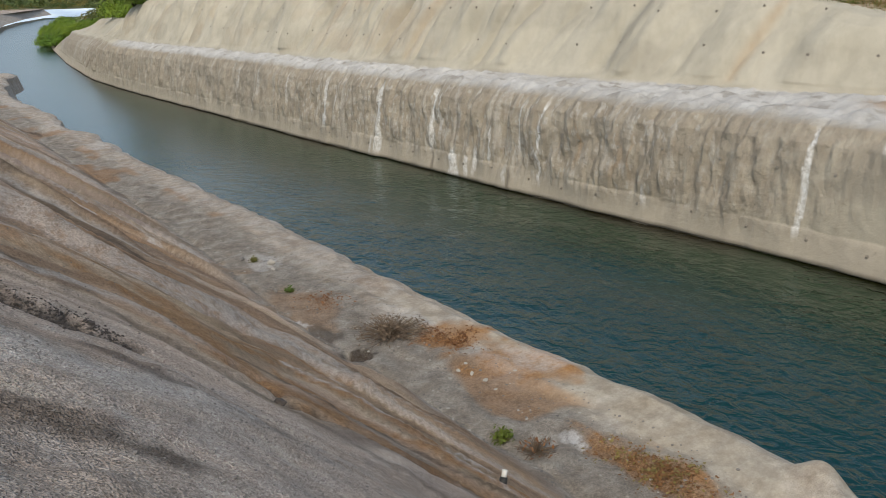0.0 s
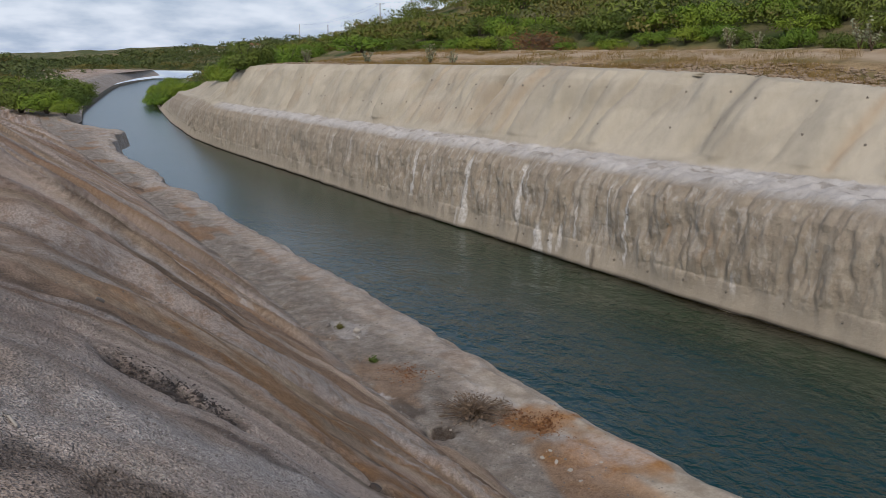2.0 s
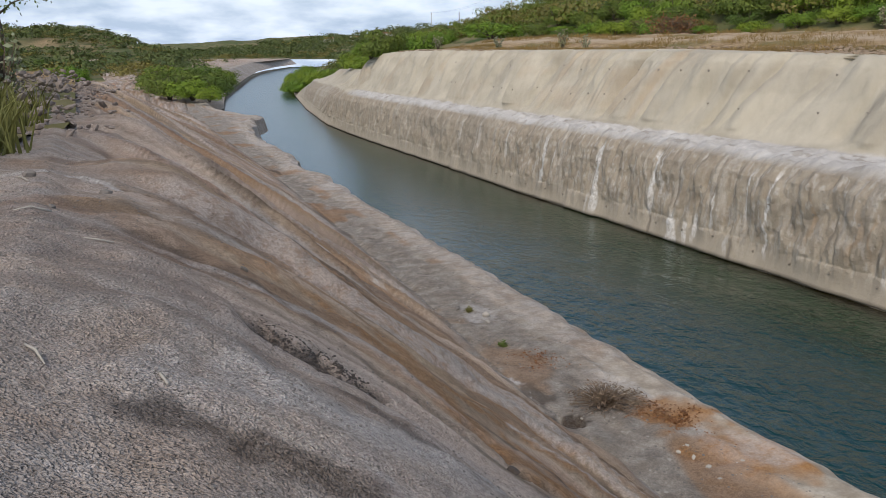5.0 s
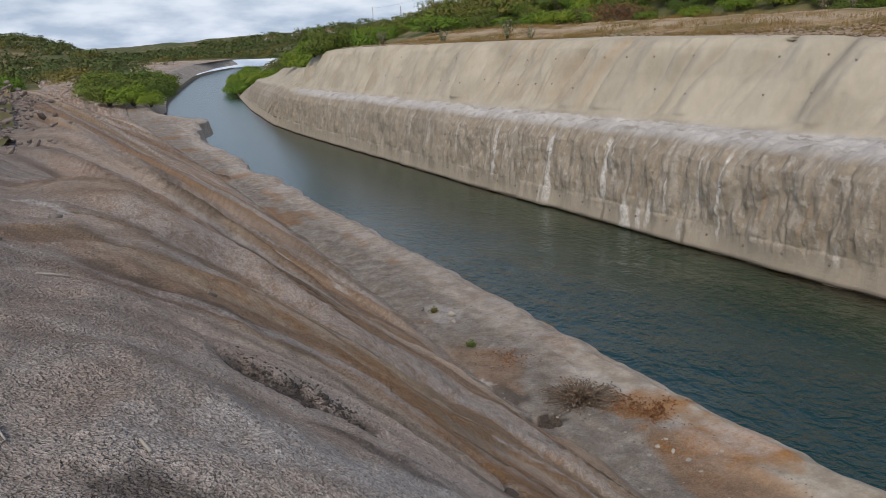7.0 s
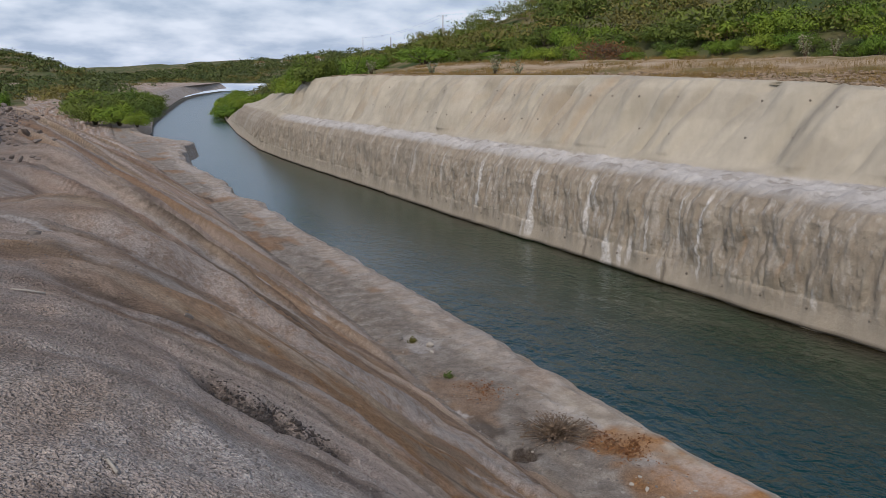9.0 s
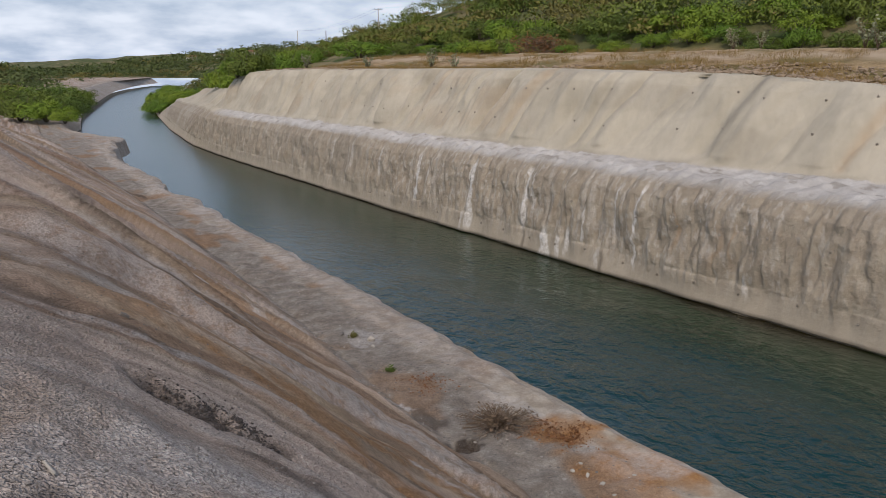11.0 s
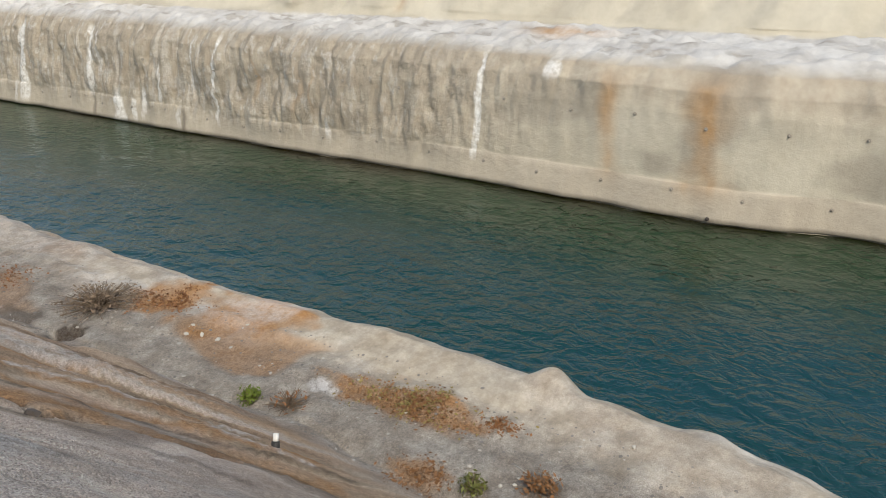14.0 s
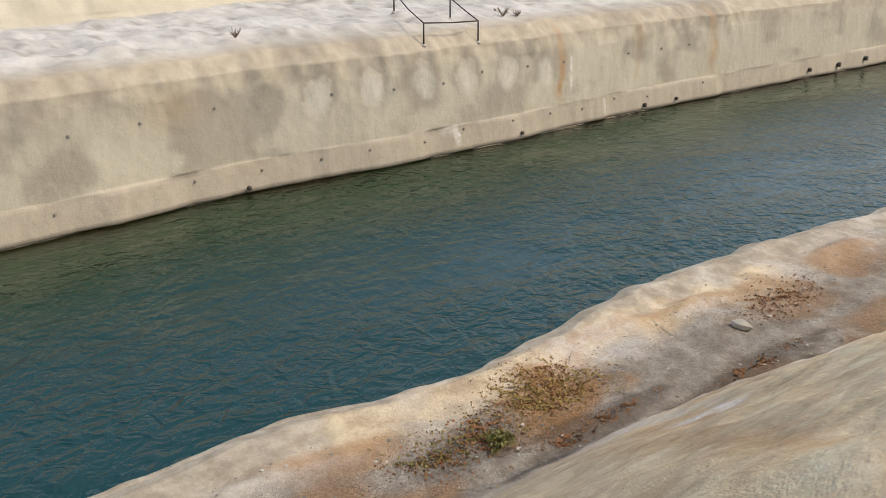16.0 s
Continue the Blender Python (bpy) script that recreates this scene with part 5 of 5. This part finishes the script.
# ---- loose things on the near bank ----
def lay(name, data, x, y, label, category, scale=(1, 1, 1), turn=0.0, sink=0.0, group=""):
    z, nrm = near_ground(x, y)
    ob = new(name, data)
    tilt = Vector((0, 0, 1)).rotation_difference(nrm).to_matrix().to_4x4()
    ob.matrix_basis = Matrix.Translation((x, y, z - sink)) @ tilt @ pose(0, 0, 0, 0, 0, turn) @ Matrix.Diagonal((*scale, 1))
    return tagged(ob, label, category, group)


lay("stone", mesh_from("slope_stone", *STONES[0], M_STONE_DARK), 2.62, 8.6, "dark angular stone lying on the concrete slope", "stone", (0.17, 0.13, 0.17), 30, -0.03)
lay("stone", mesh_from("slope_stone", *STONES[1], M_STONE_DARK), 2.45, 4.54, "brown broken stone in an ochre gully", "stone", (0.13, 0.10, 0.13), 80, -0.02)
lay("stone", mesh_from("slope_stone", *STONES[2], M_STONE), 0.97, 5.75, "small brown stone on the concrete slope", "stone", (0.06, 0.05, 0.06), 10, -0.01)
lay("block", mesh_from("white_block", *STONES[3], M_STONE_PALE), 5.98, -10.05, "white broken block on the narrow bench", "stone", (0.34, 0.20, 0.26), 40, -0.05)
for k, (sx, sy, s, m) in enumerate(((7.47, 8.46, 0.10, M_STONE_PALE), (7.40, 8.7, 0.08, M_STONE_PALE), (7.3, 8.9, 0.07, M_STONE_PALE), (7.6, 15.8, 0.2, M_STONE_PALE), (7.2, 16.4, 0.16, M_STONE), (7.45, 15.4, 0.14, M_STONE_PALE), (6.9, 14.2, 0.12, M_STONE),
                                    (8.1, -7.2, 0.06, M_STONE_PALE), (6.0, -10.8, 0.09, M_STONE_PALE), (5.4, -4.9, 0.08, M_STONE), (0.15, 7.2, 0.10, M_STONE), (-0.4, 7.4, 0.12, M_STONE), (-0.2, 5.9, 0.07, M_STONE), (0.3, 4.0, 0.05, M_STONE), (6.7, 2.0, 0.07, M_STONE_DARK), (7.9, 2.6, 0.06, M_STONE_PALE))):
    lay("stone", mesh_from("loose_stone", *STONES[k % 8], m), sx, sy, "loose weathered stone on the sprayed concrete", "stone", (s, s * 0.8, s), 50 * k, -s * 0.15, "loose stones on the near bank")


def gravel_on(name, label, seed, count, area, size, material, category="gravel"):
    rng = np.random.default_rng(seed)
    out = []
    while len(out) < count:
        x, y = area(rng)
        z, _n = near_ground(x, y)
        out.append((x, y, z, rng.uniform(*size) * (0.5 + rng.random())))
    return stones_mesh(name, label, out, seed, material, category)


def on_bench(rng):
    y = rng.uniform(-14, 24)
    a, b = float(table(INNER_Y, INNER_X, np.array([y]))[0]), float(table(EDGE_Y, EDGE_X, np.array([y]))[0])
    return a + 0.1 + (b - a - 0.9) * rng.random() ** 1.4, y


gravel_on("bench_gravel", "fine grey gravel strewn on the narrow bench", 51, 2600, on_bench, (0.012, 0.04), M_STONE)
gravel_on("bench_chips", "pale concrete chips strewn on the narrow bench", 52, 500, on_bench, (0.012, 0.05), M_STONE_PALE)
gravel_on("slope_grit", "dark grit and small stones on the crest", 53, 4200, lambda r: (r.uniform(-1.4, 2.2), 1.6 + 8.5 * r.random() ** 1.3), (0.006, 0.016), M_STONE)
gravel_on("slope_grit_dark", "crumbled dark earth in the hollows of the slope", 54, 900, lambda r: (0.85 + 0.6 * r.random() + r.normal() * 0.03, 4.5 + r.normal() * 0.10), (0.008, 0.022), M_STONE_DARK)


def litter(x, y, rx, ry, count, seed, label, material=M_LITTER):
    rng = np.random.default_rng(seed)
    P = []
    for _ in range(count):
        gx, gy = rng.normal() * 0.55, rng.normal() * 0.55
        keep = float(fbm(np.array((x + gx * rx) * 3.0), np.array((y + gy * ry) * 3.0), 3, seed))
        px, py = x + (gx + 0.25 * keep) * rx, y + (gy - 0.3 * keep) * ry
        z, _n = near_ground(px, py)
        P.append((px, py, z + 0.006 + 0.03 * rng.random() * max(0.0, 1 - math.hypot(gx, gy))))
    P = np.array(P)
    N = rng.normal(size=P.shape) * 0.5 + (0, 0, 0.8)
    N /= np.linalg.norm(N, axis=1, keepdims=True)
    ob = new("leaf_litter", quads_mesh("leaf_litter", P, N, 0.021 * (0.6 + rng.random(count)), material, rng, 0.9))
    return tagged(ob, label, "leaf litter", kind="stuff")


LL = "rust-brown dry leaves drifted on the narrow bench"
for k, (x, y, rx, ry, c) in enumerate(((7.95, 9.95, 0.38, 0.5, 900), (7.42, 5.15, 0.30, 0.75, 1300), (7.55, 4.1, 0.16, 0.3, 260), (7.1, 0.05, 0.22, 0.5, 500), (6.5, -6.7, 0.42, 0.65, 1100), (6.25, -5.3, 0.35, 0.8, 900), (6.15, -11.3, 0.35, 0.9, 600), (5.6, -6.6, 0.10, 0.9, 350), (5.25, -9.0, 0.10, 1.2, 350), (6.9, -1.8, 0.12, 0.3, 150), (6.3, 4.4, 0.22, 0.35, 350), (7.3, 12.9, 0.4, 0.5, 250))):
    litter(x, y, rx, ry, c, 600 + k, LL)


litter(6.5, -6.75, 0.50, 0.75, 1500, 650, "straw-coloured dry leaves drifted on the narrow bench", M_GRASS_DRY)
litter(6.3, -5.2, 0.40, 0.8, 700, 651, "straw-coloured dry leaves drifted on the narrow bench", M_GRASS_DRY)
litter(7.45, 5.2, 0.32, 0.8, 600, 652, "straw-coloured dry leaves drifted on the narrow bench", M_GRASS_DRY)


def twig_bush(name, x, y, r, h, count, seed, leaf, label, category, material=M_TWIG, leaf_material_=None):
    """A dry or sparse plant of many thin twigs."""
    z, _n = near_ground(x, y)
    root = empty(name, pose(x, y, z))
    rng = np.random.default_rng(seed)
    shapes, P = [], []
    for _ in range(count):
        a, lean = rng.random() * 6.28, rng.random() ** 0.6
        tip = (math.cos(a) * r * lean, math.sin(a) * r * lean, h * (0.35 + 0.65 * rng.random()) * (1.1 - 0.6 * lean))
        mid = (tip[0] * 0.45 + rng.normal() * 0.02, tip[1] * 0.45 + rng.normal() * 0.02, tip[2] * 0.6)
        shapes.append(tube([(rng.normal() * 0.03 * r, rng.normal() * 0.03 * r, -0.03), mid, tip], (0.008, 0.006, 0.003), 4))
        for s in range(leaf):
            P.append(np.array(mid) + (np.array(tip) - np.array(mid)) * rng.random() + rng.normal(size=3) * 0.03)
    part("stem", mesh_from("twig_stem", *join(*shapes), material), root)
    if leaf:
        P = np.array(P)
        N = rng.normal(size=P.shape)
        N /= np.linalg.norm(N, axis=1, keepdims=True)
        part("foliage", quads_mesh("twig_foliage", P, N, 0.02 * (0.6 + rng.random(len(P))), leaf_material_ or M_LEAF_DRY, rng, 1.3), root)
    tagged(root, label, category)


twig_bush("dry_bush", 7.3, 10.75, 0.70, 0.34, 190, 801, 4, "dry grey-brown twiggy bush on the narrow bench", "bush", M_TWIG, M_LEAF_GREY)
twig_bush("weed", 6.5, 6.95, 0.14, 0.14, 60, 802, 8, "small green weed tuft on the gravel bench", "weed", M_TWIG, M_LEAF)
twig_bush("dead_branch", 6.62, 6.45, 0.30, 0.20, 60, 803, 1, "dead brown branch heap on the gravel bench", "branch", M_TWIG, M_LITTER)
twig_bush("weed", 6.35, 3.75, 0.16, 0.16, 50, 804, 6, "half-dry weed tuft on the narrow bench", "weed", M_TWIG, M_LEAF_DRY)
twig_bush("dry_bush", 6.72, 3.15, 0.24, 0.2, 80, 805, 4, "small dark dry bush on the narrow bench", "bush", M_TWIG, M_LITTER)
twig_bush("weed", 7.4, 16.2, 0.09, 0.10, 30, 806, 6, "half-dry weed tuft among bench gravel", "weed", M_TWIG, M_LEAF_DRY)
twig_bush("weed", 7.1, 14.0, 0.09, 0.10, 30, 807, 7, "small green weed tuft among bench gravel", "weed", M_TWIG, M_LEAF)
twig_bush("weed", 6.0, -5.5, 0.2, 0.12, 50, 808, 7, "low yellow-green weed mat on the narrow bench", "weed", M_TWIG, M_LEAF_DRY)


def pipe_stub():
    z, nrm = near_ground(4.75, 4.87)
    root = empty("drain_stub", Matrix.Translation((4.75, 4.87, z)) @ pose(0, 0, 0, -14, 26, 0))
    part("pipe", mesh_from("stub_pipe", *tube([(0, 0, 0.03), (0, 0, 0.12)], (0.026, 0.026), 12), M_PIPE, True), root, "short white plastic pipe")
    part("collar", mesh_from("stub_collar", *tube([(0, 0, -0.04), (0, 0, 0.05)], (0.042, 0.036), 12), M_PIPE_DARK, True), root, "black rubber collar")
    tagged(root, "short white plastic drain stub in the concrete slope", "drain pipe")


pipe_stub()


def sticks():
    rng = random.Random(61)
    for x, y, ln in ((0.05, 5.1, 0.16), (-0.3, 5.6, 0.22), (-0.2, 3.0, 0.18), (0.2, 2.9, 0.08), (-0.45, 7.3, 0.25), (6.9, 3.4, 0.4), (6.6, -9.2, 0.5), (6.9, -7.6, 0.3)):
        z, nrm = near_ground(x, y)
        a = rng.uniform(0, 6.28)
        dx, dy = math.cos(a) * ln / 2, math.sin(a) * ln / 2
        z1, z2 = near_ground(x - dx, y - dy)[0], near_ground(x + dx, y + dy)[0]
        p = [(-dx, -dy, z1 - z + 0.008), (dx * 0.1, dy * 0.1 + 0.02, 0.014), (dx, dy, z2 - z + 0.01)]
        ob = new("stick", mesh_from("stick", *tube(p, (0.006, 0.006, 0.003), 5), M_STONE_PALE, True))
        ob.matrix_basis = pose(x, y, z)
        tagged(ob, "bleached dry stick lying on the concrete", "stick", "loose sticks")


sticks()


# ---- fittings of the far wall ----
def far_face(y, z):
    place, normal, _, _ = FAR_TREE.ray_cast(Vector((12, y, z)), Vector((1, 0, 0)))
    if place is None:
        return Vector((far_x(y), y, z)), Vector((-1, 0, 0))
    return place, normal if normal.x < 0 else -normal


def bolt_mesh():
    plate = tube([(0, 0, -0.02), (0, 0, 0.012)], (0.075, 0.070), 10)
    nut = tube([(0, 0, 0.012), (0, 0, 0.05), (0, 0, 0.065)], (0.036, 0.036, 0.026), 6)
    rod = tube([(0, 0, 0.06), (0, 0, 0.11)], (0.014, 0.013), 6)
    return mesh_from("rock_bolt", *join(plate, nut, rod), M_BOLT)


def bolts():
    me, rng = bolt_mesh(), random.Random(71)
    k = 0
    for row, y0, y1 in ((0.85, -44, 60), (3.2, -40, 76), (7.0, -8, 80), (8.7, 20, 84)):
        y = y0
        while y < y1:
            yy, zz = y + rng.uniform(-0.25, 0.25), row + rng.uniform(-0.14, 0.14)
            place, normal = far_face(yy, zz)
            if rng.random() > 0.12:
                m = Matrix.Translation(place) @ Vector((0, 0, 1)).rotation_difference(normal).to_matrix().to_4x4()
                part("rock_bolt", me, far_bank, "", m)
                k += 1
            y += 2.5
    for x, y in ((6.35, 23.6), (5.9, 23.0), (4.9, 16.6), (4.1, 14.1)):
        z, normal = near_ground(x, y)
        m = Matrix.Translation((x, y, z)) @ Vector((0, 0, 1)).rotation_difference(normal).to_matrix().to_4x4() @ Matrix.Diagonal((0.7, 0.7, 0.8, 1))
        part("rock_bolt", me, near_bank, "", m)


bolts()


def weep_holes():
    """Dark drain pipes just above the water, each with a shadowed mouth."""
    for y, z, s in ((7.0, 0.18, 0.8), (-13.6, 0.22, 1.0), (-27.2, 0.3, 1.0), (-36.4, 0.3, 1.3), (-38.9, 0.35, 1.2), (-52.0, 0.5, 1.5), (-55.2, 0.5, 1.8), (-58.4, 0.6, 1.8)):
        place, normal = far_face(y, z)
        root = empty("weep_pipe", Matrix.Translation(place) @ Vector((0, 0, 1)).rotation_difference(normal).to_matrix().to_4x4() @ Matrix.Diagonal((s, s, s, 1)))
        outer = tube([(0, 0, -0.1), (0, 0, 0.10)], (0.075, 0.075), 12)
        part("pipe", mesh_from("weep_pipe_body", *outer, M_PIPE_DARK, True), root)
        part("rim", mesh_from("weep_pipe_rim", *tube([(0, 0, 0.08), (0, 0, 0.115)], (0.088, 0.082), 12), M_STONE_DARK, True), root, "worn mouth of the pipe")
        tagged(root, "black plastic weep pipe in the wall above the water", "drain pipe", "weep pipes above the water")


weep_holes()


def railing():
    """A small steel guard rail on the far bench."""
    spots = ((29.0, -22.0), (29.0, -24.95), (32.9, -23.3), (31.6, -25.5))
    zs = [far_ground(x, y) for x, y in spots]
    root = empty("guard_rail", pose(29.0, -22.0, zs[0]))
    o = Vector((29.0, -22.0, zs[0]))
    tops = []
    for (x, y), z in zip(spots, zs):
        p = Vector((x, y, z)) - o
        part("post", mesh_from("rail_post", *tube([p + Vector((0, 0, -0.1)), p + Vector((0, 0, 0.92))], (0.035, 0.035), 8), M_STEEL, True), root)
        part("foot", mesh_from("rail_foot", *tube([p + Vector((0, 0, -0.05)), p + Vector((0, 0, 0.05))], (0.13, 0.09), 10), M_STONE_PALE, True), root, "mortar foot of the post")
        tops.append(p + Vector((0, 0, 0.90)))
    for a, b, sag in ((0, 1, 0.03), (0, 2, 0.10), (1, 3, 0.02)):
        mid = (tops[a] + tops[b]) / 2 - Vector((0, 0, sag))
        part("top_rail", mesh_from("rail_bar", *tube([tops[a], mid, tops[b]], (0.028, 0.028, 0.028), 8), M_STEEL, True), root)
    tagged(root, "rusty dark steel guard rail on the concrete bench", "railing")


railing()


def bench_weed(x, y, s, seed):
    z = far_ground(x, y)
    root = empty("dry_weed", pose(x, y, z))
    rng = np.random.default_rng(seed)
    shapes = []
    for _ in range(40):
        a = rng.random() * 6.28
        shapes.append(tube([(0, 0, -0.03), (math.cos(a) * 0.12 * s, math.sin(a) * 0.12 * s, 0.14 * s), (math.cos(a) * 0.25 * s, math.sin(a) * 0.25 * s, (0.1 + 0.3 * rng.random()) * s)], (0.012, 0.009, 0.004), 4))
    part("stem", mesh_from("weed_stem", *join(*shapes), M_TWIG), root)
    tagged(root, "dark dry weed growing on the concrete bench", "weed", "weeds on the far bench")


for k, (x, y, s) in enumerate(((31.0, -14.6, 1.0), (31.0, -28.2, 1.2), (30.8, -28.9, 0.8))):
    bench_weed(x, y, s, 850 + k)


def brush_pile(x, y, wide, high):
    """A heap of cut dry branches at the foot of the hill."""
    root = empty("brush_pile", pose(x, y, float(ground_z(x, y)[0]) - 0.1))
    rng = np.random.default_rng(861)
    shapes, P = [], []
    for _ in range(170):
        a, d = rng.random() * 6.28, wide / 2 * math.sqrt(rng.random()) * 0.7
        b, ln = rng.random() * 6.28, 0.5 + 1.1 * rng.random()
        px, py, pz = math.cos(a) * d, math.sin(a) * d, high * rng.random() * (1 - (2 * d / wide) ** 2)
        tip = (px + math.cos(b) * ln, py + math.sin(b) * ln, pz + rng.uniform(0.0, 0.5))
        shapes.append(tube([(px, py, pz), ((px + tip[0]) / 2, (py + tip[1]) / 2, (pz + tip[2]) / 2 + 0.1), tip], (0.035, 0.025, 0.01), 4))
        P += [np.array(tip) + rng.normal(size=3) * 0.2 for _ in range(8)]
    part("branch", mesh_from("brush_branch", *join(*shapes), M_TWIG), root)
    P = np.array(P)
    P[:, 2] = np.maximum(P[:, 2], 0.05)
    N = rng.normal(size=P.shape)
    N /= np.linalg.norm(N, axis=1, keepdims=True)
    part("foliage", quads_mesh("brush_foliage", P, N, 0.09 * (0.6 + rng.random(len(P))), M_LITTER, rng, 1.2), root, "withered brown leaves")
    tagged(root, "heap of cut dry brown branches on the verge", "brush pile")


brush_pile(53.0, 70.0, 5.5, 1.7)


# ---- poles, wires, fence and far houses ----
def pole(name, x, y, top, material, label, arm=True, r=0.14):
    z = float(ground_z(x, y)[0]) - 0.3
    root = empty(name, pose(x, y, z))
    part("shaft", mesh_from("pole_shaft", *tube([(0, 0, 0), (0, 0, (top - z) * 0.5), (0, 0, top - z)], (r * 1.2, r, r * 0.8), 10), material, True), root)
    if arm:
        h = top - z - 0.3
        part("crossarm", mesh_from("pole_arm", *tube([(-0.9, 0.5, h), (0.9, -0.5, h)], (0.07, 0.07), 6), material), root)
        for k in (-0.8, 0.0, 0.8):
            part("insulator", mesh_from("pole_insulator", *tube([(k, -k * 0.55, h), (k, -k * 0.55, h + 0.12), (k, -k * 0.55, h + 0.22)], (0.05, 0.07, 0.03), 8), M_PIPE_DARK, True), root)
    tagged(root, label, "utility pole", "utility poles")
    return Vector((x, y, top - 0.1))


tips = [pole("utility_pole", 72.0, 53.0, 24.0, M_POLE, "pale concrete utility pole on the scrubby hillside", True, 0.16),
        pole("utility_pole", 96.4, 190.0, 23.9, M_POLE, "pale concrete utility pole with a crossarm"),
        pole("utility_pole", 122.5, 306.4, 23.4, M_POLE, "slim pale utility pole on the skyline", False)]
pole("utility_pole", 120.0, 275.0, 22.2, M_WOODPOLE, "brown wooden utility pole on the skyline", False)
for a, b in zip(tips[:-1], tips[1:]):
    for dx in (-0.8, 0.8):
        pts = [a.lerp(b, t) + Vector((dx, 0, -4 * (a - b).length * 0.012 * t * (1 - t))) for t in np.linspace(0, 1, 25)]
        ob = new("wire", mesh_from("wire", *tube(pts, [0.014] * 25, 4), M_WIRE))
        tagged(ob, "thin sagging power line between the poles", "wire", "power lines")


def fence():
    root = empty("fence", pose(127, 154, 0))
    for k in range(9):
        x, y = 122 + k * 1.05, 157 - k * 0.6
        z = float(ground_z(x, y)[0])
        part("post", mesh_from("fence_post", *tube([(x - 127, y - 154, z), (x - 127, y - 154, z + 3.6)], (0.16, 0.13), 6), M_POLE), root)
    tagged(root, "row of white fence posts on the hillside", "fence")


fence()


def house(x, y, w, d, h, turn):
    z = float(ground_z(x, y)[0])
    root = empty("house", pose(x, y, z, 0, 0, turn))
    v = [(-w, -d, -1), (w, -d, -1), (w, d, -1), (-w, d, -1), (-w, -d, h), (w, -d, h), (w, d, h), (-w, d, h), (-w, 0, h * 1.45), (w, 0, h * 1.45)]
    part("wall", mesh_from("house_wall", v, [(0, 1, 5, 4), (1, 2, 6, 9, 5), (2, 3, 7, 6), (3, 0, 4, 8, 7)], M_PAINT), root)
    e = 0.4
    rv = [(-w - e, -d - e, h - 0.15), (w + e, -d - e, h - 0.15), (w + e, 0, h * 1.45 + 0.1), (-w - e, 0, h * 1.45 + 0.1), (w + e, d + e, h - 0.15), (-w - e, d + e, h - 0.15)]
    part("roof", mesh_from("house_roof", rv, [(0, 1, 2, 3), (3, 2, 4, 5)], M_ROOF), root)
    part("door", mesh_from("house_door", [(-0.6, -d - 0.03, 0), (0.6, -d - 0.03, 0), (0.6, -d - 0.03, 2.1), (-0.6, -d - 0.03, 2.1)], [(0, 1, 2, 3)], M_WOODPOLE), root)
    tagged(root, "small white house with a clay roof on the skyline", "house", "far houses")


for hx, hy, w, t in ((262, 860, 5, 10), (285, 850, 4, 40), (300, 870, 5, -20), (240, 880, 4, 15)):
    house(hx, hy, w, 4, 3.2, t)
